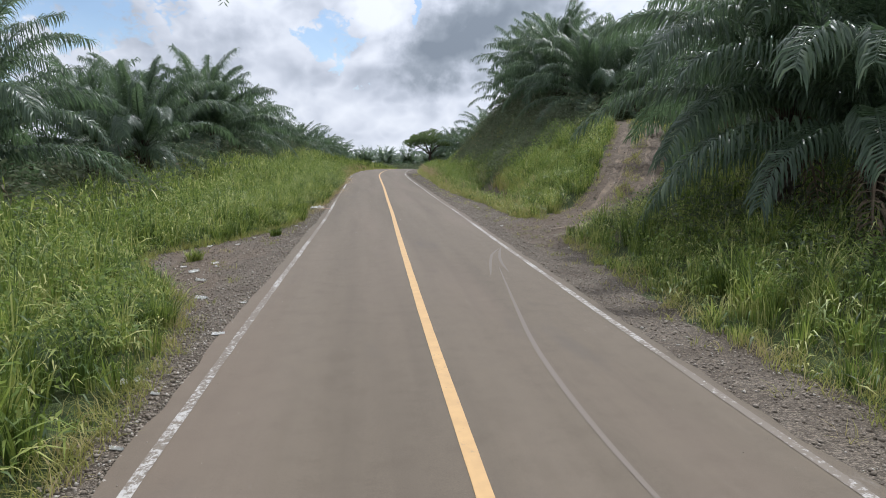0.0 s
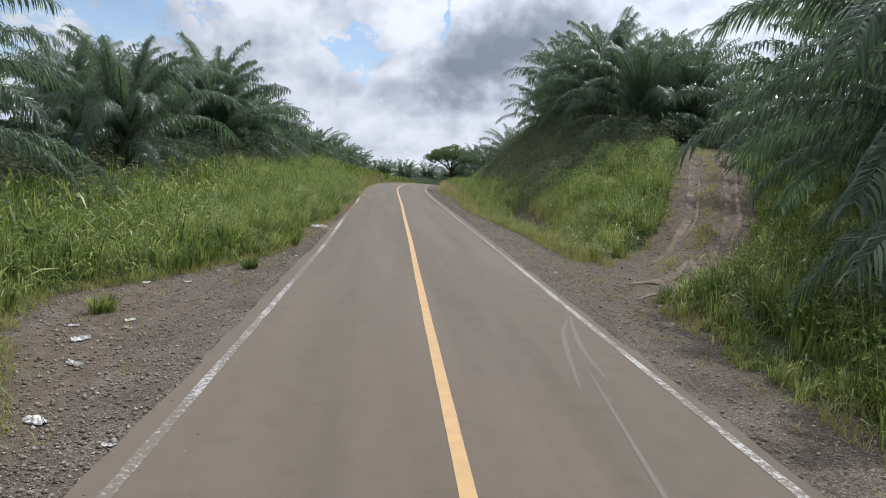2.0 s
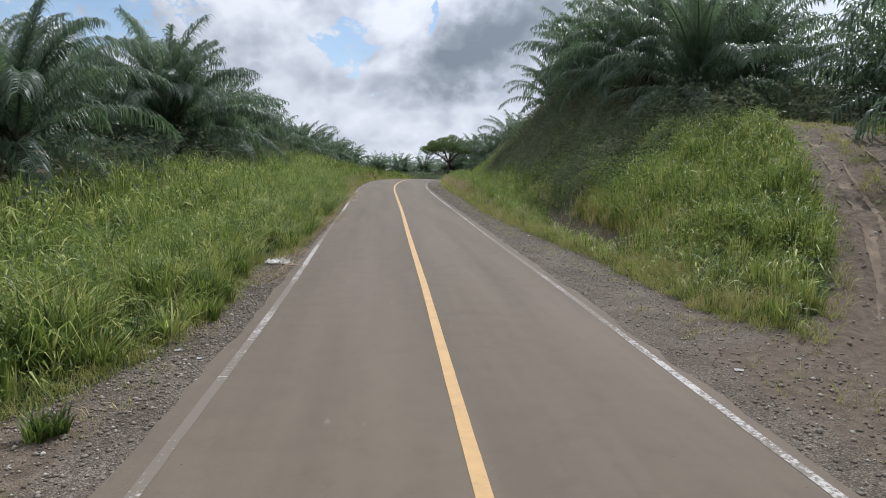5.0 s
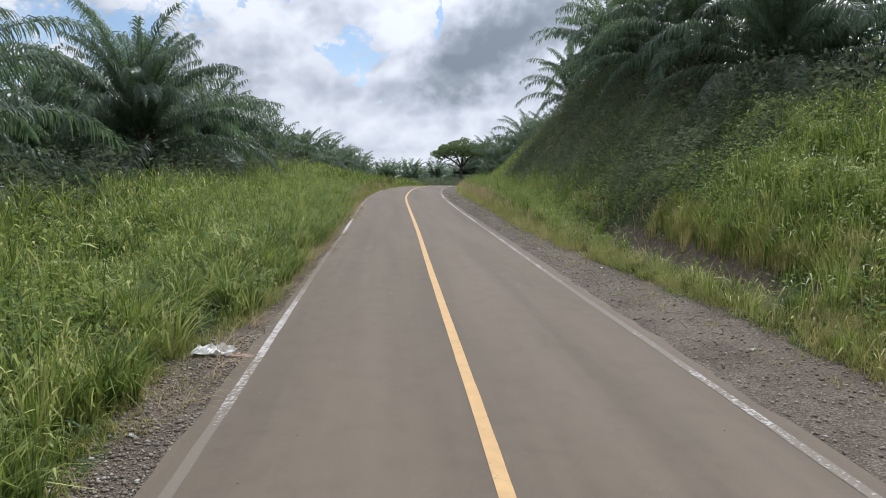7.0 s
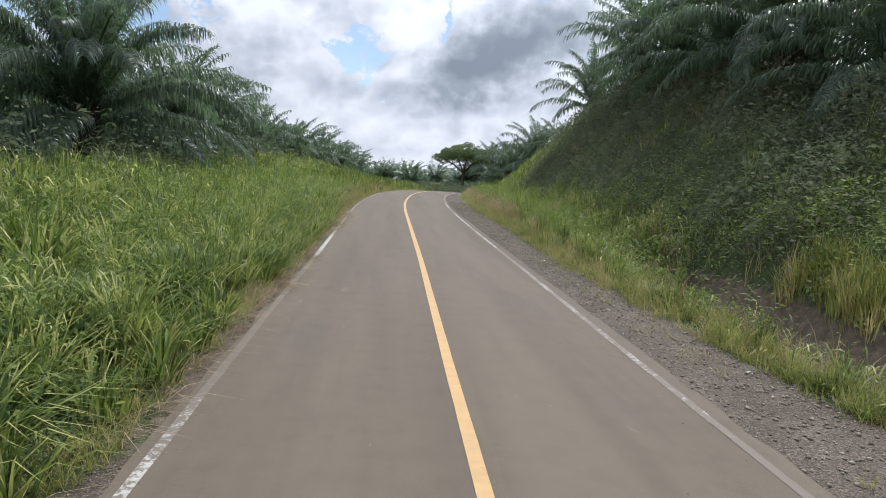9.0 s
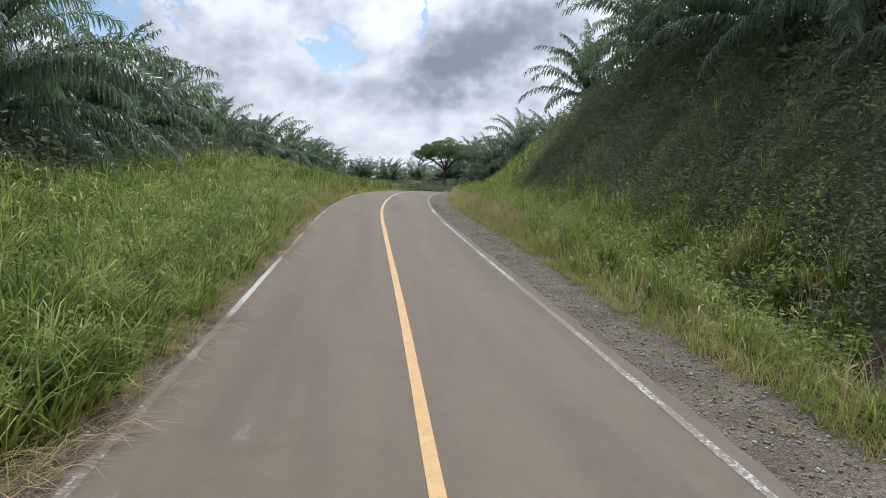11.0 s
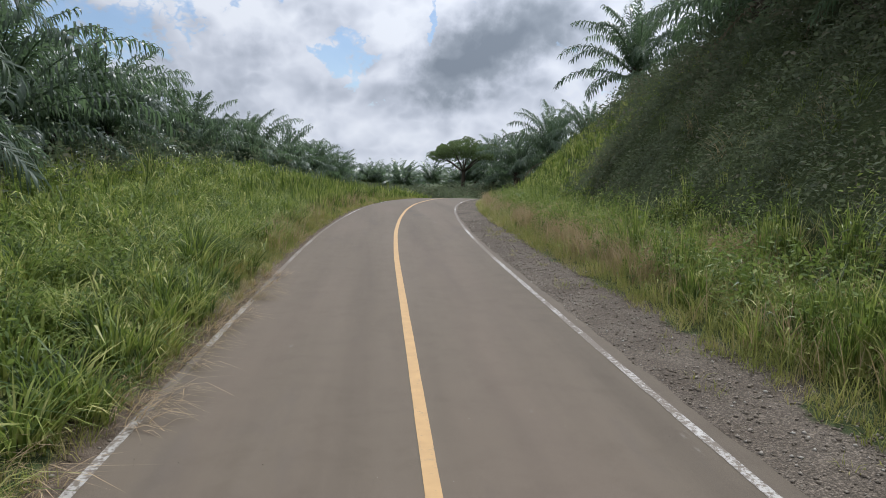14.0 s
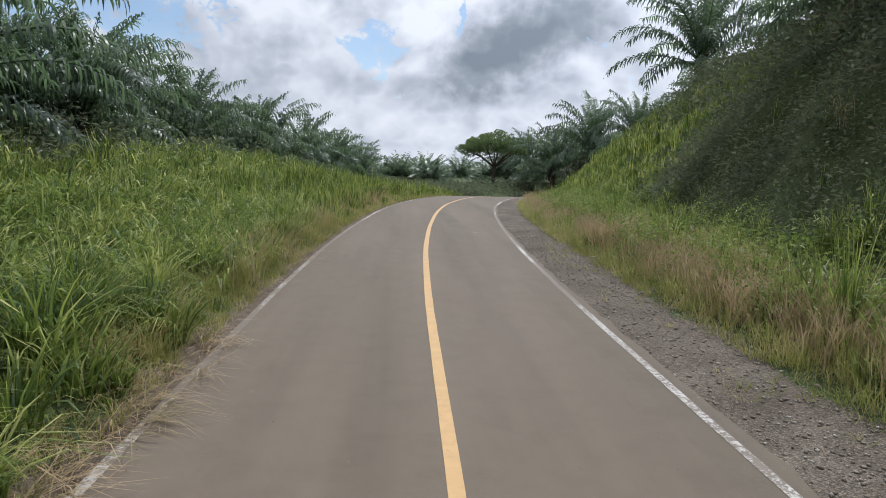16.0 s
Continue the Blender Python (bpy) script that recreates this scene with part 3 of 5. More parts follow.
# ---- oil palms ----
def frond_mesh(name, seed, length, rise, bend, pairs, wide=0.05, mat=M_FROND, side_bend=0.0):
    """One feather frond: a curved rib with leaflets in two ragged ranks that hang at their ends. It leaves the origin along +x."""
    r = np.random.RandomState(seed)
    n = 14
    s = np.linspace(0, 1, n)
    ang = np.radians(rise) - np.radians(bend) * s ** 1.9
    dx, dz = np.cos(ang), np.sin(ang)
    step = length / (n - 1)
    cx = np.concatenate([[0], np.cumsum(dx[:-1] * step)])
    cz = np.concatenate([[0], np.cumsum(dz[:-1] * step)])
    cy = side_bend * s ** 2
    verts, tris = [], []
    # rib: three-sided
    rad = 0.055 * (1 - s) ** 0.8 + 0.008
    for k in range(n):
        t = np.array([dx[k], 0, dz[k]])
        up = np.array([-dz[k], 0, dx[k]])
        c = np.array([cx[k], cy[k], cz[k]])
        for w, h in ((-1.0, 0.2), (1.0, 0.2), (0, -0.9)):
            verts.append(c + rad[k] * (np.array([0, w, 0]) + up * h))
    for k in range(n - 1):
        for e in range(3):
            a, b = 3 * k + e, 3 * k + (e + 1) % 3
            tris += [(a, b, b + 3), (a, b + 3, a + 3)]
    for side in (-1, 1):
        for p in range(pairs):
            q = 0.13 + 0.87 * (p + r.uniform(-0.35, 0.35)) / pairs
            q = min(max(q, 0.08), 0.995)
            c = np.array([np.interp(q, s, cx), np.interp(q, s, cy), np.interp(q, s, cz)])
            a = np.interp(q, s, ang)
            t, up = np.array([math.cos(a), 0, math.sin(a)]), np.array([-math.sin(a), 0, math.cos(a)])
            ll = (0.30 + 0.66 * math.sin(math.pi * min(0.97, q * 0.80 + 0.12)) ** 0.8) * r.uniform(0.75, 1.15) * length / 6.0
            fwd = 0.55 + 0.60 * q ** 2 + r.uniform(-0.18, 0.18)
            lift = (-0.10, 0.45)[p % 2] + r.uniform(-0.15, 0.15)
            d = t * fwd + np.array([0, side * 1.0, 0]) + up * lift
            d /= np.linalg.norm(d)
            sag = r.uniform(0.7, 2.0)
            d2 = d + np.array([0, 0, -sag])
            d2 /= np.linalg.norm(d2)
            d3 = d2 + np.array([0, 0, -1.3 * sag])
            d3 /= np.linalg.norm(d3)
            w = np.cross(d, up + 0.25 * r.randn(3))
            w *= wide * r.uniform(0.8, 1.2) / 2 / max(1e-6, np.linalg.norm(w))
            m = c + d * ll * 0.42
            m2 = m + d2 * ll * 0.34
            e = m2 + d3 * ll * 0.30
            i = len(verts)
            verts += [c - w * 0.5, c + w * 0.5, m + w, m - w, m2 + w * 0.8, m2 - w * 0.8, e]
            tris += [(i, i + 1, i + 2), (i, i + 2, i + 3), (i + 3, i + 2, i + 4), (i + 3, i + 4, i + 5), (i + 5, i + 4, i + 6)]
    return tri_mesh(name, verts, tris, mat)


def trunk_mesh(name, seed, height, radius=0.34):
    """Short stout stem, thick with the stubs of old leaf bases."""
    r = np.random.RandomState(seed)
    verts, tris = [], []
    k, rings = 12, 7
    for j in range(rings):
        h = height * j / (rings - 1)
        rr = radius * (1.35 - 0.4 * min(1, h / 0.8)) * r.uniform(0.94, 1.06)
        for i in range(k):
            a = 6.283 * i / k
            verts.append((rr * math.cos(a), rr * math.sin(a), h - 0.3 * (j == 0)))
    for j in range(rings - 1):
        for i in range(k):
            a, b = j * k + i, j * k + (i + 1) % k
            tris += [(a, b, b + k), (a, b + k, a + k)]
    for j in range(int(30 * height)):
        h = height * (0.06 + 0.94 * j / (30 * height))
        a = j * 2.399 + r.uniform(-0.15, 0.15)
        out, side, up = np.array([math.cos(a), math.sin(a), 0]), np.array([-math.sin(a), math.cos(a), 0]), np.array([0, 0, 1.0])
        b = out * radius * 0.85 + up * h
        e = b + out * r.uniform(0.16, 0.34) + up * r.uniform(0.12, 0.30)
        i = len(verts)
        verts += [b - side * 0.11, b + side * 0.11, b - up * 0.12, e - side * 0.06, e + side * 0.06, e - up * 0.05]
        tris += [(i, i + 1, i + 4), (i, i + 4, i + 3), (i + 1, i + 2, i + 5), (i + 1, i + 5, i + 4), (i + 2, i, i + 3), (i + 2, i + 3, i + 5), (i + 3, i + 4, i + 5)]
    return tri_mesh(name, verts, tris, M_BARK)


# rise, bend, length, share of the crown
KINDS = [(87, 16, 4.8, 0.07), (77, 62, 6.0, 0.26), (62, 86, 6.4, 0.25), (40, 96, 6.4, 0.23), (10, 78, 5.9, 0.19)]
FRONDS = [[frond_mesh("frond", 10 * k + v, ln * (1 + 0.05 * v), rise, bend, 108, 0.046, side_bend=(-0.6, 0.5)[v]) for v in range(2)] for k, (rise, bend, ln, _) in enumerate(KINDS)]
FAR_FRONDS = [[frond_mesh("frond", 10 * k + v, ln * (1 + 0.05 * v), rise, bend, 36, 0.105, side_bend=(-0.6, 0.5)[v]) for v in range(2)] for k, (rise, bend, ln, _) in enumerate(KINDS)]
DEAD = [frond_mesh("dead_frond", 90 + v, 4.2, -18 - 25 * v, 55, 26, 0.05, M_DEAD, 0.3) for v in range(2)]
TRUNKS = [trunk_mesh("trunk", 60 + v, h) for v, h in enumerate((1.6, 2.6, 3.6))]
HEIGHTS = (1.6, 2.6, 3.6)


def crown_places(r, count):
    out = []
    n = 0
    for k, (_, _, _, share) in enumerate(KINDS):
        for _ in range(max(2, round(share * count))):
            out.append((k, r.randint(2), n * 137.5 + r.uniform(-18, 18), r.uniform(-9, 9), r.uniform(0.86, 1.1)))
            n += 1
    return out


PALM_LABEL = "oil palm with arching dark green feather fronds and stubby trunk"


def oil_palm(x, y, trunk=1, size=1.0, count=38, seed=0, dead=2, sink=0.1):
    r = np.random.RandomState(1000 + seed)
    palm = new("oil_palm")
    palm.matrix_basis = pose(x, y, land_at(x, y) - sink, r.uniform(-4, 4), r.uniform(-4, 4), r.uniform(0, 360)) @ Matrix.Scale(size, 4)
    tagged(palm, PALM_LABEL, "palm tree", "oil palms of the plantation")
    part_of("trunk", TRUNKS[trunk], palm)
    top = HEIGHTS[trunk] - 0.15
    for k, v, az, tilt, sc in crown_places(r, count):
        out = 0.16 if k else 0.05
        low = (0.0, 0.0, -0.12, -0.3, -0.5)[k]
        a = radians(az)
        part_of("frond", (FRONDS if y < 76 and abs(x) < 20 else FAR_FRONDS)[k][v], palm, m=pose(out * math.cos(a), out * math.sin(a), top + low, r.uniform(-8, 8), 0, az) @ pose(0, 0, 0, 0, -tilt, 0) @ Matrix.Scale(sc, 4))
    for i in range(dead):
        az = r.uniform(0, 360)
        part_of("dead_frond", DEAD[i % 2], palm, "dry brown hanging frond", pose(0.2 * math.cos(radians(az)), 0.2 * math.sin(radians(az)), top - 0.6, 0, 0, az))
    return palm


def build_palms():
    near = [
        # along the left bank
        (-15.3, 27.3, 1, 1.12), (-13.4, 42.4, 1, 1.0), (-19.0, 49, 1, 1.0), (-14.5, 65.0, 1, 1.29), (-14.2, 78, 1, 1.08), (-18.5, 83, 1, 0.9), (-15.4, 92, 1, 1.0), (-18.0, 98, 1, 1.15), (-13.8, 104, 1, 0.98),
        (-21, 34, 1, 0.95), (-25, 44, 1, 1.05), (-21.5, 57, 1, 1.1), (-22, 67, 1, 1.1), (-24, 76, 1, 1.15), (-25, 90, 1, 1.15), (-16.8, 88, 1, 0.9), (-20.8, 105, 1, 1.1), (-14.6, 117, 1, 1.0),
        # beside the dirt track
        (13.1, 19.2, 2, 1.08), (13.1, 14.8, 1, 1.04), (19.5, 26, 1, 1.25), (22, 34, 1, 1.2), (27, 20, 1, 1.2),
        # on the hill
        (18.9, 52.8, 1, 1.05), (18.8, 60.0, 1, 1.12), (19.6, 67.0, 1, 1.12), (20.0, 74.5, 1, 1.12), (20.6, 82.5, 1, 1.12), (23.4, 90.5, 1, 1.1), (27.8, 99, 1, 1.15), (25.8, 112, 1, 1.25),
        (24.5, 57.0, 1, 1.1), (28.5, 50, 1, 1.0), (26.5, 70, 1, 1.15), (27.5, 80, 1, 1.15), (30.5, 92, 1, 1.1), (26.0, 63, 1, 1.15), (25.5, 44.5, 1, 1.0),
        # farther along the left bank, and beyond the bend
        (-10.5, 112, 1, 0.95), (-18, 111, 1, 1.1), (-9.0, 122, 1, 1.0), (-15.5, 124, 1, 1.1), (-7.5, 135, 1, 1.0), (-14, 140, 1, 1.05), (27, 130, 1, 1.0), (28.0, 150, 2, 1.4), (25.5, 163, 2, 1.35), (31, 168, 2, 1.4), (36, 172, 2, 1.3),
    ]
    for i, (x, y, tr, size) in enumerate(near):
        oil_palm(x, y, tr, size, 72 if x < 0 and size > 1.25 else 58 if 0 < x < 15 else 44, i)


build_palms()


def frond_soup(r, pos, length, rise, bend, az, leaflets, wide):
    """Coarse frond for trees far off: a thin rib with few leaflets. Returns vertices and triangles."""
    n = 6
    s = np.linspace(0, 1, n)
    ang = np.radians(rise - bend * s ** 1.9)
    cx = np.concatenate([[0], np.cumsum(np.cos(ang[:-1]))]) * length / (n - 1)
    cz = np.concatenate([[0], np.cumsum(np.sin(ang[:-1]))]) * length / (n - 1)
    q = np.repeat(np.linspace(0.12, 0.98, leaflets), 2)
    side = np.tile([-1.0, 1.0], leaflets)
    px, pz = np.interp(q, s, cx), np.interp(q, s, cz)
    ll = (0.4 + 0.75 * np.sin(np.pi * np.clip(q * 0.85 + 0.12, 0, 1))) * length / 5.4
    tx, tz = px + ll * 0.55, pz - ll * r.uniform(0.1, 0.7, len(q))
    ty = side * ll * 0.8
    a = np.stack([px, np.zeros_like(px), pz], -1)
    b = np.stack([px + wide, np.zeros_like(px), pz + 0.05], -1)
    c = np.stack([tx, ty, tz], -1)
    v = np.stack([a, b, c], 1).reshape(-1, 3)
    ca, sa = math.cos(az), math.sin(az)
    v = np.stack([v[:, 0] * ca - v[:, 1] * sa, v[:, 0] * sa + v[:, 1] * ca, v[:, 2]], -1) + pos
    return v


def coarse_crown(r, pos, size, fronds, leaflets, wide):
    out = []
    for k in range(fronds):
        f = k / fronds
        out.append(frond_soup(r, pos, size * r.uniform(4.6, 5.8), 86 - 80 * f + r.uniform(-8, 8), 55 + 45 * min(1, f * 2), k * 2.4 + r.uniform(-0.2, 0.2), leaflets, wide))
    return np.concatenate(out)


def build_far_palms():
    r = np.random.RandomState(77)
    spots = [(-24, 120, 1), (-21, 132, 1), (-27, 144, 1), (-20, 152, 1), (-12, 153, 1), (-5, 150, 0.85), (-9, 166, 0.95), (-16, 168, 1), (25, 186, 1.1), (29, 181, 1.2), (23, 196, 1.1),
             (-30, 105, 1), (-31, 80, 1), (-31, 60, 1), (-30, 40, 1), (37, 140, 1.1), (33, 124, 1.0), (36, 115, 1.05), (40, 155, 1.1), (38, 95, 1), (38, 75, 1), (36, 58, 1), (33, 42, 1), (30, 28, 1), (28, 8, 1), (-28, 20, 1), (-22, 22, 1)]
    for i, (x, y, size) in enumerate(spots):
        palm = oil_palm(x, y, 2 if y > 145 and x > 15 else 1, size, 30, 200 + i, 0)
        tagged(palm, "distant oil palm with a dense dark green crown of arching fronds")
    # plantation beyond the rise
    soup = []
    for i in range(220):
        y = r.uniform(0, 1) ** 1.4 * 220 + 165
        x = r.uniform(-0.35, 0.75) * y - 5
        x = x + r.uniform(-4, 4)
        z = float(land(np.array([x]), np.array([y]))[0]) 
        soup.append(coarse_crown(r, np.array([x, y, z + 1.6]), r.uniform(0.85, 1.1), 30, 12, 0.46))
    soup = np.concatenate(soup)
    tagged(new("far_woods", tri_mesh("far_woods", soup, np.arange(len(soup)), M_FROND)), "far plantation of dark green oil palms beyond the rise", "woods", kind="stuff")


build_far_palms()


# ---- rain tree at the bend ----
def limb(verts, tris, a, b, ra, rb, k=7):
    a, b = np.array(a, float), np.array(b, float)
    t = (b - a) / np.linalg.norm(b - a)
    s = np.cross(t, [0.3, 0.9, 0.2])
    s /= np.linalg.norm(s)
    w = np.cross(t, s)
    i = len(verts)
    for c, rr in ((a, ra), (b, rb)):
        for j in range(k):
            g = 6.283 * j / k
            verts.append(c + rr * (s * math.cos(g) + w * math.sin(g)))
    for j in range(k):
        n = (j + 1) % k
        tris += [(i + j, i + n, i + k + n), (i + j, i + k + n, i + k + j)]


def leaf_soup(r, centres, radii, per, size):
    """Small leaves in flattish clumps."""
    out = []
    for c, rad in zip(centres, radii):
        n = per
        p = r.randn(n, 3)
        p /= np.linalg.norm(p, axis=1)[:, None]
        p *= (r.uniform(0.4, 1.0, n) ** 0.5)[:, None]
        p = p * np.array(rad) + np.array(c)
        d = r.randn(n, 3)
        d /= np.linalg.norm(d, axis=1)[:, None]
        e = np.cross(d, r.randn(n, 3))
        e /= np.linalg.norm(e, axis=1)[:, None]
        sz = size * r.uniform(0.6, 1.3, n)[:, None]
        out.append(np.stack([p - d * sz, p + e * sz * 0.5, p + d * sz], 1).reshape(-1, 3))
        out.append(np.stack([p - d * sz, p + d * sz, p - e * sz * 0.5], 1).reshape(-1, 3))
    return np.concatenate(out)


def rain_tree(x, y, base, seed=5):
    r = np.random.RandomState(seed)
    tree = new("rain_tree")
    tree.matrix_basis = pose(x, y, base)
    tagged(tree, "broad rain tree with a flat umbrella crown and bare limbs", "tree")
    verts, tris = [], []
    limb(verts, tris, (0, 0, -1.2), (0.15, 0, 2.6), 0.42, 0.33)
    centres, radii = [], []
    for i in range(9):
        a = i * 0.698 + r.uniform(-0.2, 0.2)
        d = r.uniform(3.2, 6.0)
        mid = (0.45 * d * math.cos(a), 0.45 * d * math.sin(a), r.uniform(4.0, 5.2))
        tip = (d * math.cos(a), d * math.sin(a), r.uniform(5.0, 7.2))
        limb(verts, tris, (0.15, 0, 2.4), mid, 0.2, 0.13, 5)
        limb(verts, tris, mid, tip, 0.13, 0.05, 5)
        for j in range(5):
            centres.append((tip[0] + r.uniform(-1.6, 1.6), tip[1] + r.uniform(-1.6, 1.6), tip[2] + r.uniform(-0.5, 0.8)))
            radii.append((r.uniform(0.9, 1.7), r.uniform(0.9, 1.7), r.uniform(0.45, 0.9)))
    for i in range(70):
        a, d = r.uniform(0, 6.283), 5.6 * math.sqrt(r.uniform(0, 1))
        centres.append((d * math.cos(a), d * math.sin(a), 8.9 - 0.10 * d * d + r.uniform(-1.3, 0.4)))
        radii.append((r.uniform(0.7, 1.2), r.uniform(0.7, 1.2), r.uniform(0.4, 0.75)))
    part_of("trunk", tri_mesh("trunk", verts, tris, M_BARK, True), tree, "forked dark trunk with spreading limbs")
    soup = leaf_soup(r, centres, radii, 110, 0.19)
    part_of("crown", tri_mesh("crown", soup, np.arange(len(soup)), M_TREE), tree)


rain_tree(17.6, 178, land_at(17.6, 178) + 0.6)


def roadside_tree(x, y, seed=9):
    """A tree close beside the road; the tips of one bough hang over the lane."""
    r = np.random.RandomState(seed)
    base = land_at(x, y) - 0.2
    tree = tagged(new("roadside_tree"), "leafy tree beside the road with a bough hanging over it", "tree")
    tree.matrix_basis = pose(x, y, base)
    verts, tris, centres, radii = [], [], [], []
    limb(verts, tris, (0, 0, -0.3), (0.2, -0.1, 4.4), 0.24, 0.17, 8)
    for i in range(7):
        a = 2.2 + i * 0.75 + r.uniform(-0.2, 0.2)
        d = r.uniform(1.6, 2.6)
        tip = (d * math.cos(a), d * math.sin(a), r.uniform(6.0, 7.6))
        limb(verts, tris, (0.2, -0.1, 4.2), tip, 0.11, 0.03, 6)
        for j in range(5):
            centres.append((tip[0] + r.uniform(-0.8, 0.8), tip[1] + r.uniform(-0.8, 0.8), tip[2] + r.uniform(-0.4, 0.9)))
            radii.append((r.uniform(0.5, 0.9), r.uniform(0.5, 0.9), r.uniform(0.3, 0.6)))
    end = (BOUGH[0] - x, BOUGH[1] - y, BOUGH[2] - base)
    mid = (end[0] * 0.5, end[1] * 0.5, 6.6)
    limb(verts, tris, (0.2, -0.1, 4.3), mid, 0.11, 0.06, 6)
    limb(verts, tris, mid, end, 0.06, 0.015, 6)
    part_of("trunk", tri_mesh("trunk", verts, tris, M_BARK, True), tree, "slender grey-brown trunk with spreading limbs")
    soup = leaf_soup(r, centres, radii, 130, 0.09)
    part_of("crown", tri_mesh("crown", soup, np.arange(len(soup)), M_TREE), tree)
    # sprays of feathered leaves along the bough's end
    out = []
    for k in range(9):
        f = k / 8
        p0 = np.array(end) * (0.80 + 0.20 * f) + np.array(mid) * 0.0
        p0[2] = mid[2] + (end[2] - mid[2]) * (0.6 + 0.4 * f)
        way = np.array([r.uniform(-0.3, 0.9), r.uniform(-0.4, 0.4), -r.uniform(0.7, 1.3)])
        way /= np.linalg.norm(way)
        side = np.cross(way, [0.2, 1.0, 0.1])
        side /= np.linalg.norm(side)
        for m in range(16):
            c = p0 + way * 0.034 * m
            ll = 0.10 * math.sin(0.4 + 2.4 * m / 16)
            for sgn in (-1, 1):
                e = c + side * sgn * ll + way * 0.045
                out.append(np.stack([c, c + way * 0.03 + side * sgn * ll * 0.5, e]))
                out.append(np.stack([c, e, c + way * 0.012 + side * sgn * ll * 0.5 + np.array([0, 0.01, 0])]))
    soup = np.concatenate(out)
    part_of("leaf_spray", tri_mesh("leaf_spray", soup, np.arange(len(soup)), M_TREE), tree, "feathered green leaves at the bough's end")


BOUGH = (-1.05, 6.6, 4.62)
roadside_tree(-6.4, 1.2)


# ---- grass, weeds and stones ----
def blades(r, x, y, height, width, arch, levels=3, spread=1.0, lean=None):
    """Arching grass blades at x, y: vertices and triangles."""
    n = len(x)
    z = land(x, y) - 0.03
    az = r.uniform(0, 6.283, n) if lean is None else lean + r.randn(n) * 0.7
    dx, dy = np.cos(az), np.sin(az)
    face = az + 1.57 + r.uniform(-0.6, 0.6, n)
    wx, wy = np.cos(face) * width / 2, np.sin(face) * width / 2
    rows = []
    for j in range(levels):
        s = j / levels
        out = height * arch * (0.25 * s + 0.95 * s ** 2.2) * spread
        up = height * (s - 0.28 * arch * s ** 2.6)
        k = (0.75, 1.0, 0.72, 0.4)[j] if levels > 2 else (0.9, 0.8)[j]
        for sign in (-1, 1):
            rows.append(np.stack([x + dx * out + sign * wx * k, y + dy * out + sign * wy * k, z + up], -1))
    out = height * arch * 1.2 * spread
    rows.append(np.stack([x + dx * out, y + dy * out, z + height * (1 - 0.42 * arch)], -1))
    v = np.stack(rows, 1)
    m = v.shape[1]
    f = []
    for j in range(levels - 1):
        a = 2 * j
        f += [(a, a + 1, a + 3), (a, a + 3, a + 2)]
    f.append((m - 3, m - 2, m - 1))
    tri = (np.arange(n) * m)[:, None, None] + np.array(f)[None]
    return v.reshape(-1, 3), tri.reshape(-1, 3)


def join_soups(name, soups, mat, label, category):
    verts, tris, at = [], [], 0
    for v, t in soups:
        verts.append(v)
        tris.append(t + at)
        at += len(v)
    tagged(new(name, tri_mesh(name, np.concatenate(verts), np.concatenate(tris), mat)), label, category, kind="stuff")


def tufts(r, x, y, per, radius):
    """Blade roots gathered round tuft centres; returns roots and the index of their tuft."""
    i = np.repeat(np.arange(len(x)), per)
    a, d = r.uniform(0, 6.283, len(i)), radius * np.sqrt(r.uniform(0, 1, len(i)))
    return x[i] + d * np.cos(a), y[i] + d * np.sin(a), i, a


def scatter(r, n, x0, x1, y0, y1):
    """Random places by offset from the road's middle and by y."""
    y = r.uniform(y0, y1, n)
    u = r.uniform(x0, x1, n)
    return u + along(MID_X, y), y, u


def left_free(u, y, margin=0.15):
    return (-u - EDGE - along(LAYBY, y)) > margin


def right_free(u, y, margin=0.0):
    x = u + along(MID_X, y)
    d, _, _ = track_near(x, y)
    in_ditch = (np.abs(u - EDGE - 3.5 + 0.2 * waves(x, y, 2.5, 52)) < 0.72) & (y > 34) & (y < 48)
    return ((u - EDGE - along(SHOULDER, y)) > margin) & (d > 1.7) & ~in_ditch


def on_bank(u, y):
    """The dark cut bank, where creepers take the place of grass, with one pocket put in for shade."""
    x = u + along(MID_X, y)
    toe = along(TOE, y) + 0.2 + 0.6 * smooth(47, 53, y) + 0.5 * waves(x, y, 4, 47)
    # the bulge near 7.7 carries creepers into a pocket, standing in for shade
    return (u - EDGE > toe) & (y > 41.8 + 0.6 * np.clip(u - EDGE - 4.0, 0, 9) - 3.5 * np.exp(-((u - EDGE - 7.7) / 0.8) ** 2) + 1.0 * waves(x, y, 5, 48)) & (y < 90 + 1.5 * waves(x, y, 5, 49) - 0.3 * (u - EDGE))


def grass_bank(u, y):
    return right_free(u, y) & ~on_bank(u, y)


def hummocks(x, y):
    """How high the grass grows, place by place."""
    under_palm = np.exp(-((x + 11.4) / 3.3) ** 2 - ((y - 65.5) / 5.5) ** 2)
    return np.clip(0.95 + 0.45 * waves(x, y, 3.2, 33) + 0.38 * waves(x, y, 1.5, 38), 0.35, 1.9) * (1 - 0.75 * under_palm)


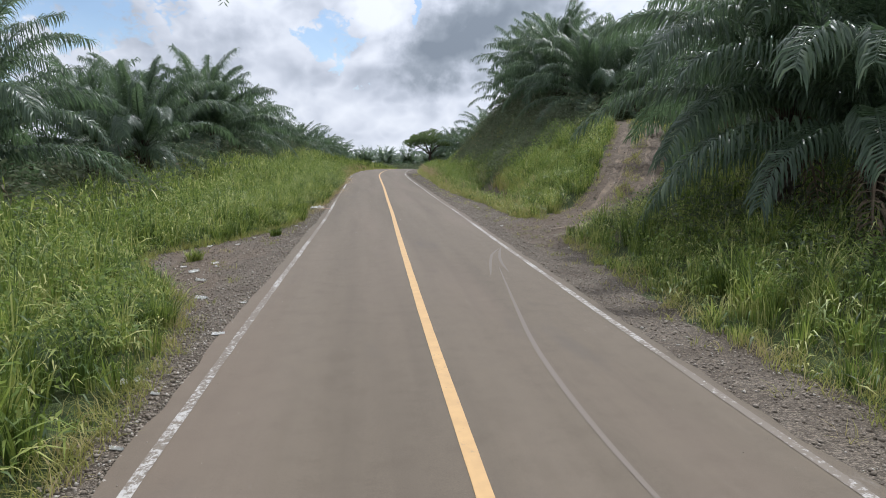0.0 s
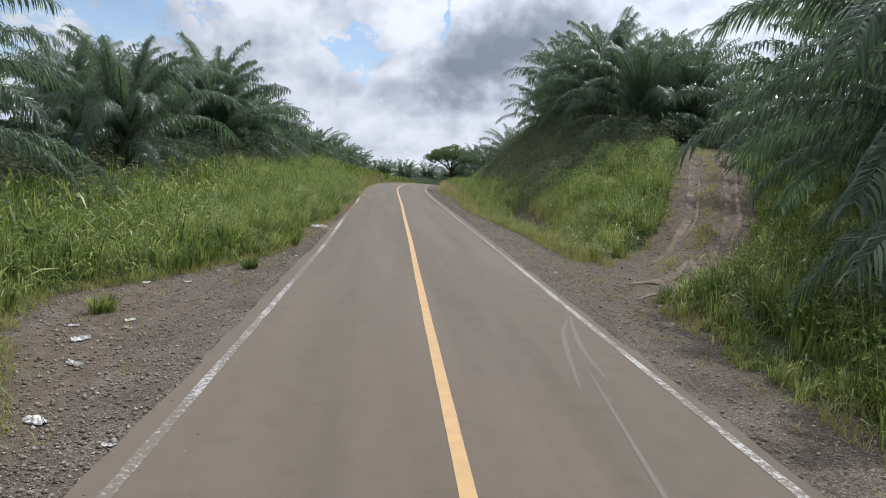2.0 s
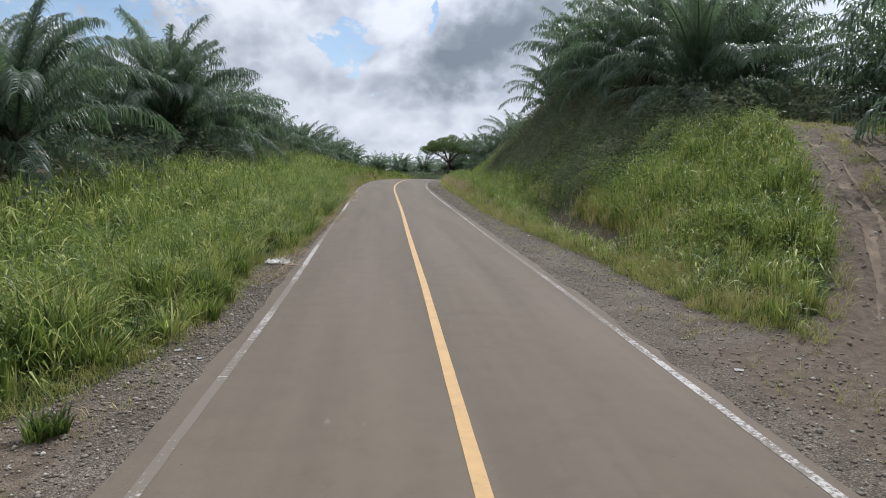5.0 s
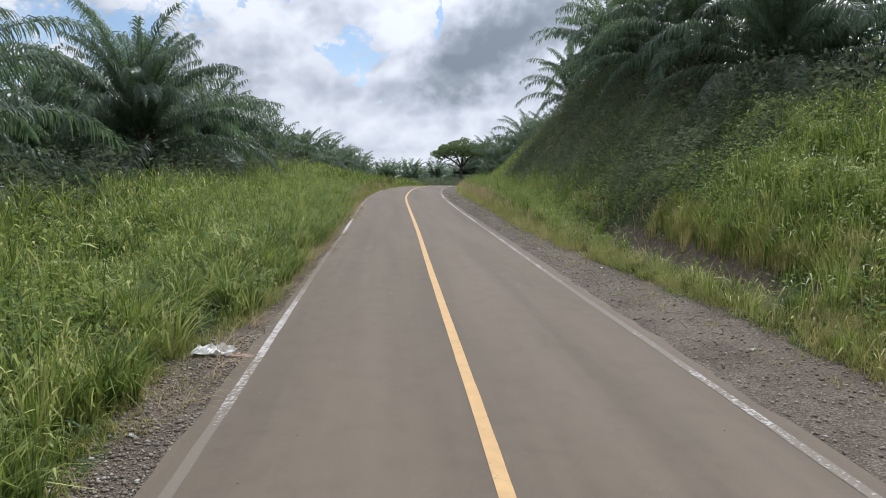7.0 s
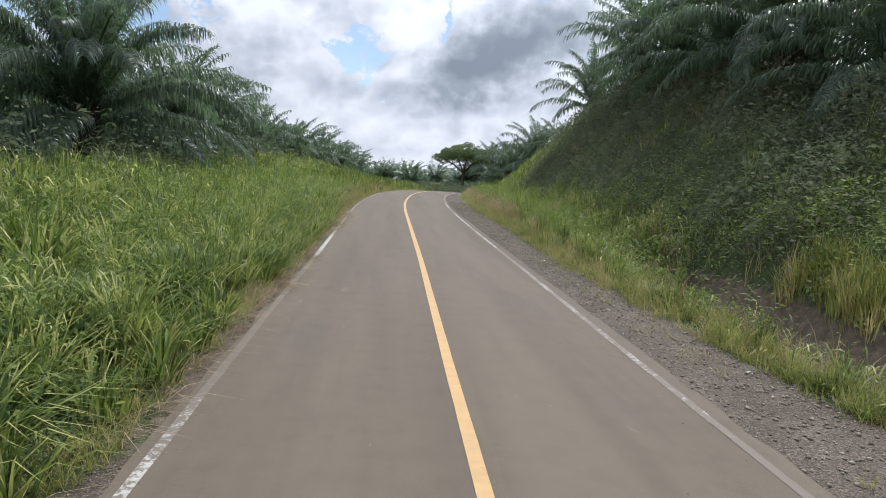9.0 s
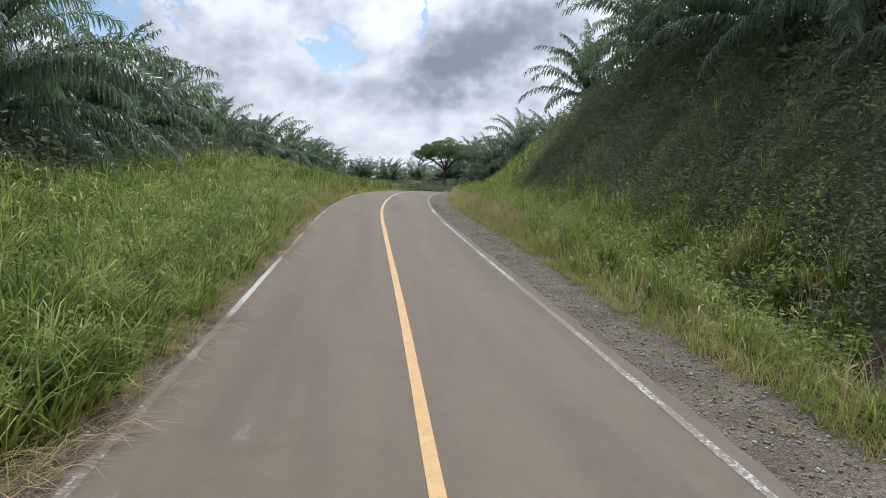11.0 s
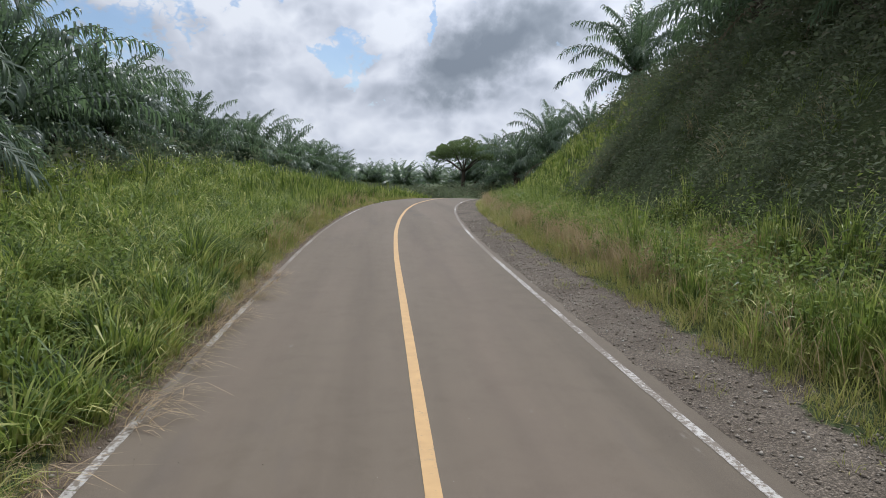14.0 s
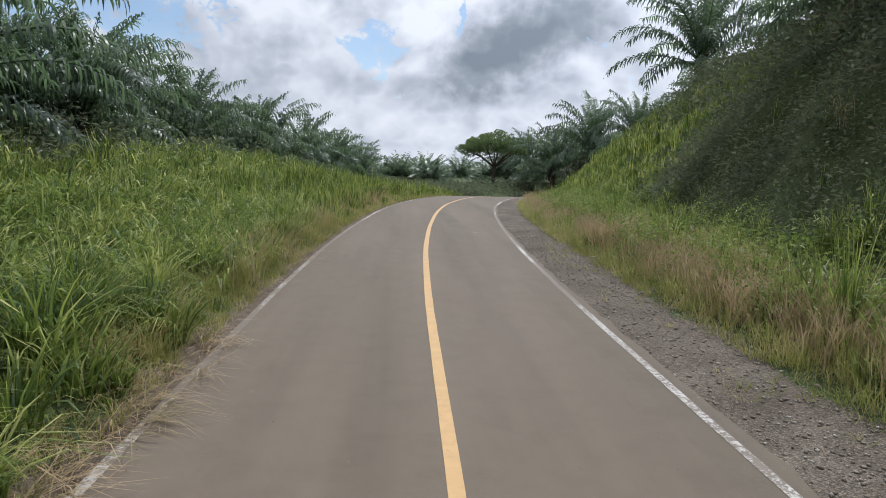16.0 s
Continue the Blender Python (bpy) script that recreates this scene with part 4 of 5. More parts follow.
def build_grass():
    r = np.random.RandomState(21)
    tall, verge, straw = [], [], []

    def add_tall(n, u0, u1, y0, y1, per, h, w, levels, keep, radius=0.22, arch=(0.22, 0.85)):
        x, y, u = scatter(r, n, u0, u1, y0, y1)
        ok = keep(u, y) & (0.5 + 0.5 * waves(x, y, 2.2, 31) + r.uniform(-0.4, 0.5, n) > 0.2)
        x, y, u = x[ok], y[ok], u[ok]
        hh = h * r.uniform(0.55, 1.2, len(x)) * hummocks(x, y)
        edge = np.where(u < 0, -u - EDGE - along(LAYBY, y), u - EDGE - along(SHOULDER, y))
        hh = hh * (0.45 + 0.55 * smooth(0.0, 1.3, edge))
        bx, by, i, way = tufts(r, x, y, per, radius)
        erect = np.where(r.uniform(0, 1, len(x)) < 0.65, 0.32, 1.0)
        tall.append(blades(r, bx, by, hh[i] * r.uniform(0.55, 1.15, len(bx)), w * r.uniform(0.6, 1.4, len(bx)), r.uniform(*arch, len(bx)) * erect[i], levels, lean=way))

    def add_fountains(n, u0, u1, y0, y1, per, h, w, levels):
        """Strong clumps with an upright heart and long blades that fall outwards."""
        x, y, u = scatter(r, n, u0, u1, y0, y1)
        ok = left_free(u, y, 0.05)
        x, y, u = x[ok], y[ok], u[ok]
        edge = -u - EDGE - along(LAYBY, y)
        hh = h * r.uniform(0.75, 1.2, len(x)) * (0.55 + 0.45 * hummocks(x, y)) * (0.78 + 0.22 * smooth(0.0, 0.8, edge))
        bx, by, i, way = tufts(r, x, y, per, 0.2)
        bend = r.uniform(0.0, 1.0, len(bx)) ** 0.8
        tall.append(blades(r, bx, by, hh[i] * r.uniform(0.75, 1.15, len(bx)), w * r.uniform(0.7, 1.35, len(bx)), 0.15 + 1.25 * bend, levels, 0.75, lean=way))

    def add_leaves(n, u0, u1, y0, y1, h, size, keep):
        """Broad grass leaves that stand off the culms at all heights."""
        x, y, u = scatter(r, n, u0, u1, y0, y1)
        ok = keep(u, y) & (waves(x, y, 1.9, 34) + r.uniform(-0.8, 1.2, n) > 0)
        x, y, u = x[ok], y[ok], u[ok]
        n = len(x)
        edge = np.where(u < 0, -u - EDGE - along(LAYBY, y), u - EDGE - along(SHOULDER, y))
        top = 0.92 * h * hummocks(x, y) * (0.25 + 0.75 * smooth(0.0, 1.4, edge))
        p = np.stack([x, y, land(x, y) + top * r.uniform(0.25, 1.0, n) ** 0.6], -1)
        az, el = r.uniform(0, 6.283, n), r.uniform(-0.1, 1.2, n)
        d = np.stack([np.cos(az) * np.cos(el), np.sin(az) * np.cos(el), np.sin(el)], -1)
        side = np.stack([-np.sin(az), np.cos(az), r.uniform(-0.4, 0.4, n)], -1)
        ll, ww = (size * r.uniform(0.6, 1.9, n))[:, None], (size * r.uniform(0.03, 0.065, n))[:, None]
        m = p + d * ll * 0.5
        e = m + d * ll * 0.45 - np.array([0, 0, 1.0]) * ll * r.uniform(0.1, 0.6, (n, 1))
        v = np.stack([p, m + side * ww, m - side * ww, e], 1)
        t = (np.arange(n) * 4)[:, None, None] + np.array([(0, 2, 1), (1, 2, 3)])[None]
        tall.append((v.reshape(-1, 3), t.reshape(-1, 3)))

    L, R = left_free, grass_bank
    add_tall(620, -5.8, -3.2, 3, 34, 34, 1.0, 0.022, 3, L, 0.17)
    add_tall(420, -5.8, -3.2, 34, 78, 26, 0.8, 0.028, 3, L, 0.2)
    add_fountains(110, -6.2, -3.2, 24, 40, 52, 1.05, 0.030, 4)
    add_fountains(300, -6.4, -3.15, 40, 68, 56, 1.12, 0.032, 4)
    add_fountains(26, -3.62, -3.3, 56.5, 62.5, 60, 0.85, 0.026, 4)
    add_fountains(60, -6.4, -3.9, 68, 82, 46, 1.0, 0.038, 4)
    add_fountains(240, -9.5, -6.2, 40, 80, 34, 1.15, 0.050, 3)
    add_tall(1500, -9.5, -5.8, 4, 80, 16, 1.0, 0.040, 2, L, 0.2)
    add_tall(1800, -14, -9.5, 8, 80, 13, 1.15, 0.055, 2, L, 0.25)
    add_tall(2700, -13, -3.2, 78, 125, 12, 1.0, 0.058, 2, L, 0.3)
    add_tall(450, 4.2, 8.0, 2, 22, 40, 0.95, 0.018, 3, R, 0.15)
    add_tall(450, 5.0, 8.5, 24, 56, 44, 0.9, 0.018, 3, R, 0.15)
    add_tall(1000, 5.3, 9.6, 54, 99, 34, 1.05, 0.020, 3, R, 0.13)
    add_tall(160, 7, 17, 46, 98, 26, 1.0, 0.022, 2, on_bank, 0.2)
    add_tall(3400, 8.0, 15, 22, 50, 17, 0.75, 0.028, 2, R, 0.2)
    add_tall(4200, 7.5, 20, 82, 122, 12, 0.8, 0.062, 2, R, 0.3)
    add_tall(2000, 8.0, 22, 2, 40, 11, 0.8, 0.050, 2, R, 0.3)
    add_tall(520, 7.3, 10.2, 32, 44, 26, 0.75, 0.026, 3, R, 0.14, (0.1, 0.5))
    add_leaves(26000, -7.0, -3.2, 3, 40, 0.95, 0.26, L)
    add_leaves(7000, -7.0, -3.2, 40, 80, 0.9, 0.34, L)
    add_leaves(14000, -12.5, -7.0, 6, 90, 1.0, 0.46, L)
    add_leaves(9000, 4.2, 9.0, 2, 24, 0.85, 0.26, R)
    add_leaves(26000, 5.0, 15, 24, 56, 0.80, 0.28, R)
    add_leaves(12000, 5.3, 9.6, 54, 99, 0.85, 0.26, R)
    join_soups("tall_grass", tall, M_GRASS, "tall lush green grass arching over the road verge", "grass")

    def add_verge(n, side, y0, y1, spread, h, inward):
        y = r.uniform(y0, y1, n)
        off = np.abs(r.randn(n)) * spread - inward
        if side < 0:
            u = -EDGE - along(LAYBY, y) - off
        else:
            u = EDGE + along(SHOULDER, y) + off
        x = u + along(MID_X, y)
        d, _, _ = track_near(x, y)
        ok = ((d > 1.5) & ((np.abs(off + along(SHOULDER, y) - 3.5) > 0.65) | (y < 34) | (y > 48))) | (side < 0)
        x, y = x[ok], y[ok]
        bx, by, i, way = tufts(r, x, y, 12, 0.14)
        verge.append(blades(r, bx, by, h * r.uniform(0.35, 1.15, len(bx)), 0.011 * r.uniform(0.7, 1.4, len(bx)), r.uniform(0.3, 1.0, len(bx)), 2, 1.1))
    add_verge(1300, -1, 3, 80, 0.35, 0.32, 0.12)
    add_verge(420, -1, 64.5, 84, 0.3, 0.75, -0.25)
    add_verge(700, -1, 80, 118, 0.4, 0.4, 0.1)
    add_verge(1500, 1, 3, 80, 0.6, 0.36, 0.2)
    add_verge(900, 1, 26, 50, 1.7, 0.7, 0.0)
    add_verge(1300, 1, 50, 98, 1.9, 0.85, 0.0)
    add_verge(800, 1, 80, 118, 0.6, 0.4, 0.2)
    # yellow-green fringe beyond the ditch
    x, y, u = scatter(r, 300, 7.35, 8.3, 32, 44)
    bx, by, i, way = tufts(r, x, y, 18, 0.14)
    verge.append(blades(r, bx, by, r.uniform(0.4, 0.85, len(bx)), 0.018 * r.uniform(0.7, 1.4, len(bx)), r.uniform(0.1, 0.5, len(bx)), 2, lean=way))
    # sprouts on the gravel
    for side, n in ((1, 240), (-1, 300)):
        y = r.uniform(4, 80, n)
        w = along(SHOULDER, y) if side > 0 else along(LAYBY, y)
        u = side * (EDGE + 0.15 + w * r.uniform(0.2, 1.0, n))
        bx, by, i, way = tufts(r, u + along(MID_X, y), y, 14, 0.12)
        verge.append(blades(r, bx, by, r.uniform(0.06, 0.24, len(bx)), 0.010 * r.uniform(0.7, 1.4, len(bx)), r.uniform(0.4, 1.0, len(bx)), 2, 1.1, lean=way))
    k = np.array(TRACK)
    t = r.uniform(1.3, 6.5, 260)
    off = np.where(r.uniform(0, 1, 260) < 0.6, r.randn(260) * 0.2, np.sign(r.randn(260)) * 1.45)
    x, y = np.interp(t, np.arange(len(k)), k[:, 0]) + off * 0.9, np.interp(t, np.arange(len(k)), k[:, 1]) - off * 0.45
    bx, by, i, way = tufts(r, x, y, 16, 0.16)
    verge.append(blades(r, bx, by, r.uniform(0.1, 0.4, len(bx)), 0.014 * r.uniform(0.7, 1.4, len(bx)), r.uniform(0.4, 1.0, len(bx)), 2, 1.1, lean=way))
    join_soups("verge_grass", verge, M_VERGE, "short yellowing grass along the gravel edge", "grass")

    def add_straw(n, u0, u1, y0, y1):
        x, y, u = scatter(r, n, u0, u1, y0, y1)
        ok = (right_free(u, y, 0.3) | ((u < 0) & left_free(u, y, 0.1))) & (waves(x, y, 5, 35) + r.uniform(-0.8, 0.8, n) > -0.1)
        x, y = x[ok], y[ok]
        bx, by, i, way = tufts(r, x, y, 10, 0.2)
        straw.append(blades(r, bx, by, r.uniform(0.5, 1.2, len(bx)), 0.015 * r.uniform(0.7, 1.5, len(bx)), r.uniform(0.15, 0.6, len(bx)), 3))
    add_straw(1500, 5.0, 8.0, 78, 102)
    add_straw(2100, 5.4, 8.6, 64, 82)
    add_straw(220, 5.2, 8.8, 52, 66)
    add_straw(120, 5.0, 8.0, 30, 56)
    add_straw(260, -4.4, -3.25, 66, 105)
    # dry stalks fallen towards the road
    n = 330
    y = r.uniform(30, 82, n)
    ok = waves(y * 0, y, 3.0, 37) + r.uniform(-0.7, 0.7, n) > 0
    y = y[ok]
    u = -EDGE - 0.1 - np.abs(r.randn(len(y))) * 0.28
    bx, by, i, way = tufts(r, u + along(MID_X, y), y, 7, 0.15)
    straw.append(blades(r, bx, by, r.uniform(0.2, 0.55, len(bx)), 0.010 * r.uniform(0.7, 1.5, len(bx)), r.uniform(0.9, 1.5, len(bx)), 3, 1.2, lean=r.uniform(-1.3, 1.3, len(bx))))
    y = np.concatenate([r.uniform(57, 67, 85), r.uniform(44, 50, 25)])
    u = -EDGE + 0.02 + r.uniform(-0.30, 0.22, len(y))
    bx, by, i, way = tufts(r, u + along(MID_X, y), y, 7, 0.18)
    straw.append(blades(r, bx, by, r.uniform(0.12, 0.42, len(bx)), 0.009 * r.uniform(0.7, 1.5, len(bx)), r.uniform(1.3, 1.9, len(bx)), 3, 1.1, lean=r.uniform(-1.0, 1.0, len(bx))))
    join_soups("seeding_grass", straw, M_STRAW, "straw-coloured seeding grass on the verge", "grass")


build_grass()


def grass_tuft(x, y, h, seed):
    """One strong tuft that stands out from the verge."""
    r = np.random.RandomState(300 + seed)
    bx, by, i, way = tufts(r, x + np.array([0, 0.22, -0.18]) * h, y + np.array([0, 0.2, -0.25]) * h, 60, 0.06 + 0.09 * h)
    v, t = blades(r, bx, by, h * r.uniform(0.5, 1.15, len(bx)), 0.022 * r.uniform(0.7, 1.3, len(bx)), r.uniform(0.12, 0.6, len(bx)), 3, lean=way)
    base = np.array([x, y, land_at(x, y)])
    ob = new("grass_tuft", tri_mesh("grass_tuft", v - base, t, M_GRASS))
    ob.matrix_basis = pose(*base)
    tagged(ob, "upright bright green tuft of grass at the gravel's edge", "grass tuft", "strong tufts on the verge")


def dry_fern(x, y, h, seed):
    """Pale dead stalks that hang out of the creepers on the bank."""
    r = np.random.RandomState(400 + seed)
    n = 12
    bx, by = x + r.randn(n) * 0.12, y + r.randn(n) * 0.15
    v, t = blades(r, bx, by, h * r.uniform(0.6, 1.2, n) + 0.5, np.full(n, 0.018), r.uniform(0.3, 1.3, n), 3, lean=np.full(n, 3.4))
    base = np.array([x, y, land_at(x, y)])
    ob = new("dry_fern", tri_mesh("dry_fern", v - base, t, M_STRAW))
    ob.matrix_basis = pose(*base)
    tagged(ob, "dry pale fern stalks hanging out of the creepers", "fern", "dry stalks on the bank")


def weed_bush(x, y, h, seed):
    """A leafy herb with several stems and small bright leaves."""
    r = np.random.RandomState(500 + seed)
    base = np.array([x, y, land_at(x, y) - 0.03])
    bush = tagged(new("weed_bush"), "leafy bright green weed bush among the grass", "bush", "weed bushes on the verge")
    bush.matrix_basis = pose(*base)
    verts, tris, out = [], [], []
    for k in range(11):
        a, lean = r.uniform(0, 6.283), r.uniform(0.1, 0.55)
        tip = np.array([math.cos(a) * lean * h, math.sin(a) * lean * h, h * r.uniform(0.7, 1.1)])
        limb(verts, tris, (0.05 * math.cos(a), 0.05 * math.sin(a), 0), tip, 0.012, 0.004, 4)
        for m in range(34):
            c = tip * r.uniform(0.15, 1.0) ** 0.7 + r.randn(3) * 0.05
            d = r.randn(3) * np.array([1, 1, 0.5])
            d /= np.linalg.norm(d)
            e = np.cross(d, r.randn(3) * 0.5 + np.array([0, 0, 1.0]))
            e /= np.linalg.norm(e)
            sz = r.uniform(0.05, 0.10)
            out += [c, c + d * sz + e * sz * 0.4, c + d * sz * 2, c, c + d * sz * 2, c + d * sz - e * sz * 0.4]
    part_of("stems", tri_mesh("stems", verts, tris, M_WEED), bush)
    part_of("leaves", tri_mesh("leaves", np.array(out), np.arange(len(out)), M_WEED), bush)


for i, (x, y, h) in enumerate(((6.5, 9.8, 1.0), (7.2, 9.2, 0.8), (6.9, 11.2, 0.7), (7.4, 52.0, 0.9), (7.9, 54.5, 1.0), (7.6, 57.5, 0.95), (8.1, 60.0, 0.9), (-3.2, 10.5, 0.6), (-2.9, 22.3, 0.35), (-4.3, 17.3, 0.38), (-2.75, 28.2, 0.85), (-2.95, 30.8, 0.8), (-2.6, 26.9, 0.6))):
    grass_tuft(x, y, h, i)
for i, (x, y, h) in enumerate(((13.2, 61.5, 0.7), (15.0, 66.0, 0.8), (13.6, 67.5, 0.6), (12.6, 71.0, 0.7), (14.6, 58.5, 0.8), (16.0, 62.9, 0.9), (13.6, 75.5, 0.7))):
    dry_fern(x, y, h, i)
for i, (x, y, h) in enumerate(((-8.4, 69.0, 1.0), (-9.2, 71.5, 1.2), (8.4, 47.5, 0.9), (8.9, 50.0, 1.1), (8.2, 52.6, 0.9), (9.0, 55.2, 1.1), (8.6, 58.6, 1.0), (9.4, 62.0, 1.2), (8.9, 66.5, 1.1), (9.6, 71.0, 1.2), (7.9, 70.0, 0.7), (7.6, 44.6, 0.6))):
    weed_bush(x, y, h, i)


def build_weeds():
    r = np.random.RandomState(41)

    def leaves(x, y, height, per, size, spread):
        i = np.repeat(np.arange(len(x)), per)
        n = len(i)
        p = np.stack([x[i] + r.randn(n) * spread, y[i] + r.randn(n) * spread, np.zeros(n)], -1)
        p[:, 2] = land(p[:, 0], p[:, 1]) + height[i] * r.uniform(0.08, 1.0, n) ** 0.7
        d = r.randn(n, 3) * np.array([1, 1, 0.45])
        d /= np.linalg.norm(d, axis=1)[:, None]
        e = np.cross(d, r.randn(n, 3) * 0.5 + np.array([0, 0, 1.0]))
        e /= np.linalg.norm(e, axis=1)[:, None]
        sz = (size * r.uniform(0.6, 1.4, n))[:, None]
        v = np.stack([p - d * sz, p - e * sz * 0.45, p + d * sz - np.array([0, 0, 0.25]) * sz, p + e * sz * 0.45], 1)
        t = (np.arange(n) * 4)[:, None, None] + np.array([(0, 1, 2), (0, 2, 3)])[None]
        return v.reshape(-1, 3), t.reshape(-1, 3)
    # weeds among the grass
    soups = []
    for n, u0, u1, y0, y1, h, per, size in ((1500, -9, -3.6, 4, 80, 1.0, 40, 0.045), (700, 5.2, 9.5, 4, 50, 0.8, 40, 0.045), (750, 5.6, 9.4, 50, 96, 1.0, 46, 0.055), (520, 8.0, 15, 24, 47, 0.9, 34, 0.06), (260, -13, -8, 8, 110, 0.9, 30, 0.09)):
        x, y, u = scatter(r, n, u0, u1, y0, y1)
        ok = np.where(u < 0, left_free(u, y, 0.5), right_free(u, y, 0.6))
        x, y = x[ok], y[ok]
        soups.append(leaves(x, y, h * r.uniform(0.6, 1.4, len(x)), per, size, 0.22))
    join_soups("weeds", soups, M_WEED, "leafy green weeds among the tall grass", "weeds")
    # creepers on the cut slope and under the palms
    soups = []
    for n, u0, u1, y0, y1, h, per, size in ((2700, 6.8, 18, 43, 94, 0.9, 28, 0.066), (700, 6.5, 18, 4, 24, 0.8, 26, 0.06), (1100, -27, -10, 20, 105, 1.8, 30, 0.12), (450, 12, 24, 26, 56, 0.8, 24, 0.07)):
        x, y, u = scatter(r, n, u0, u1, y0, y1)
        ok = np.where(u < 0, True, right_free(u, y, 0.6) & ((y < 26) | (u > 12) & (y < 46) | on_bank(u, y)))
        x, y = x[ok], y[ok]
        soups.append(leaves(x, y, h * r.uniform(0.4, 1.5, len(x)) * (1 + 0.4 * waves(x, y, 5, 44)), per, size, 0.4))
    # thicket beyond the crest of the road
    x = r.uniform(-14, 27, 330)
    y = r.uniform(130, 172, 330)
    ok = np.abs(x - along(MID_X, y)) > 5.0
    x, y = x[ok], y[ok]
    soups.append(leaves(x, y, np.where(np.abs(x - 17.6) < 7, 0.8, 1.0) * r.uniform(0.8, 2.0, len(x)), 60, 0.22, 0.9))
    # undergrowth on the hill top
    x, y, u = scatter(r, 800, 13.5, 34, 44, 104)
    ok = right_free(u, y, 0.6)
    x, y = x[ok], y[ok]
    soups.append(leaves(x, y, r.uniform(0.8, 2.6, len(x)), 60, 0.15, 0.8))
    # bushes and ferns that stand out of the tangle
    x, y, u = scatter(r, 330, 7.5, 18, 45, 99)
    ok = on_bank(u, y)
    x, y = x[ok], y[ok]
    soups.append(leaves(x, y, r.uniform(0.8, 2.0, len(x)), 110, 0.085, 0.45))
    join_soups("creepers", soups, M_CREEPER, "dark tangle of creepers and ferns on the shaded slope", "undergrowth")


build_weeds()


def build_stones():
    r = np.random.RandomState(51)
    ico = np.array([(1, 0, 0), (-1, 0, 0), (0, 1, 0), (0, -1, 0), (0, 0, 1), (0, 0, -1)], float)
    tri = np.array([(0, 2, 4), (2, 1, 4), (1, 3, 4), (3, 0, 4), (2, 0, 5), (1, 2, 5), (3, 1, 5), (0, 3, 5)])

    def pile(x, y, size, z=None):
        n = len(x)
        z = land(x, y) if z is None else z
        v = ico[None] * (size[:, None, None] * r.uniform(0.5, 1.3, (n, 6, 1))) * np.array([1, 1, 0.7])
        a = r.uniform(0, 6.283, n)
        ca, sa = np.cos(a)[:, None], np.sin(a)[:, None]
        v = np.stack([v[..., 0] * ca - v[..., 1] * sa, v[..., 0] * sa + v[..., 1] * ca, v[..., 2]], -1)
        v = v + np.stack([x, y, z + size * 0.25], -1)[:, None]
        return v.reshape(-1, 3), ((np.arange(n) * 6)[:, None, None] + tri[None]).reshape(-1, 3)
    soups = []
    y = r.uniform(3, 84, 17000)
    u = 3.15 + r.uniform(0, 1, 17000) ** 0.8 * (along(SHOULDER, y) + 0.25)
    soups.append(pile(u + along(MID_X, y), y, 0.009 + 0.030 * r.uniform(0, 1, 17000) ** 2.6))
    y = np.concatenate([r.uniform(3, 34, 13000), r.uniform(34, 80, 900)])
    u = -3.15 - r.uniform(0, 1, 13900) * (along(LAYBY, y) + 0.2)
    soups.append(pile(u + along(MID_X, y), y, 0.009 + 0.030 * r.uniform(0, 1, 13900) ** 2.6))
    # grit blown on to the road
    y = r.uniform(4, 84, 900)
    u = np.where(r.uniform(0, 1, 900) < 0.6, r.uniform(-3.1, 3.1, 900), 3.1 * np.sign(r.randn(900)) * (1 - 0.12 * np.abs(r.randn(900))))
    soups.append(pile(u + along(MID_X, y), y, r.uniform(0.004, 0.012, 900), road_z(y) + 0.03 - 0.018 * np.abs(u)))
    t = r.uniform(0, 1, 1500)
    k = np.array(TRACK)
    i = t * 5
    x = np.interp(i, np.arange(len(k)), k[:, 0]) + r.uniform(-1.5, 1.5, 1500)
    y = np.interp(i, np.arange(len(k)), k[:, 1]) + r.uniform(-1.5, 1.5, 1500)
    ok = x - along(MID_X, y) > 3.4
    soups.append(pile(x[ok], y[ok], 0.012 + 0.05 * r.uniform(0, 1, ok.sum()) ** 4))
    join_soups("gravel", soups, M_STONE, "loose crushed grey stone on the road shoulder", "gravel")


build_stones()


# ---- litter ----
def crumpled(name, seed, w, d, h, mat):
    """A thrown-away film or wrapper, folded on itself."""
    r = np.random.RandomState(seed)
    bm = bmesh.new()
    n = 8
    grid = [[bm.verts.new(((i / n - 0.5) * w + r.uniform(-0.04, 0.04) * w, (j / n - 0.5) * d * (1 - 0.5 * i / n) + r.uniform(-0.06, 0.06) * d, h * (0.15 + abs(math.sin(i * 1.3 + j * 0.9 + seed)) * r.uniform(0.2, 0.85)) * (0.25 + 0.75 * math.sin(math.pi * (j + 0.5) / (n + 1))))) for j in range(n + 1)] for i in range(n + 1)]
    for i in range(n):
        for j in range(n):
            bm.faces.new((grid[i][j], grid[i + 1][j], grid[i + 1][j + 1], grid[i][j + 1]))
    edge = bmesh.ops.extrude_face_region(bm, geom=list(bm.faces))
    for v in [g for g in edge["geom"] if isinstance(g, bmesh.types.BMVert)]:
        v.co.z = max(0.0, v.co.z - 0.012)
    bmesh.ops.recalc_face_normals(bm, faces=bm.faces)
    me = bpy.data.meshes.new(name)
    bm.to_mesh(me)
    bm.free()
    me.materials.append(mat)
    return me


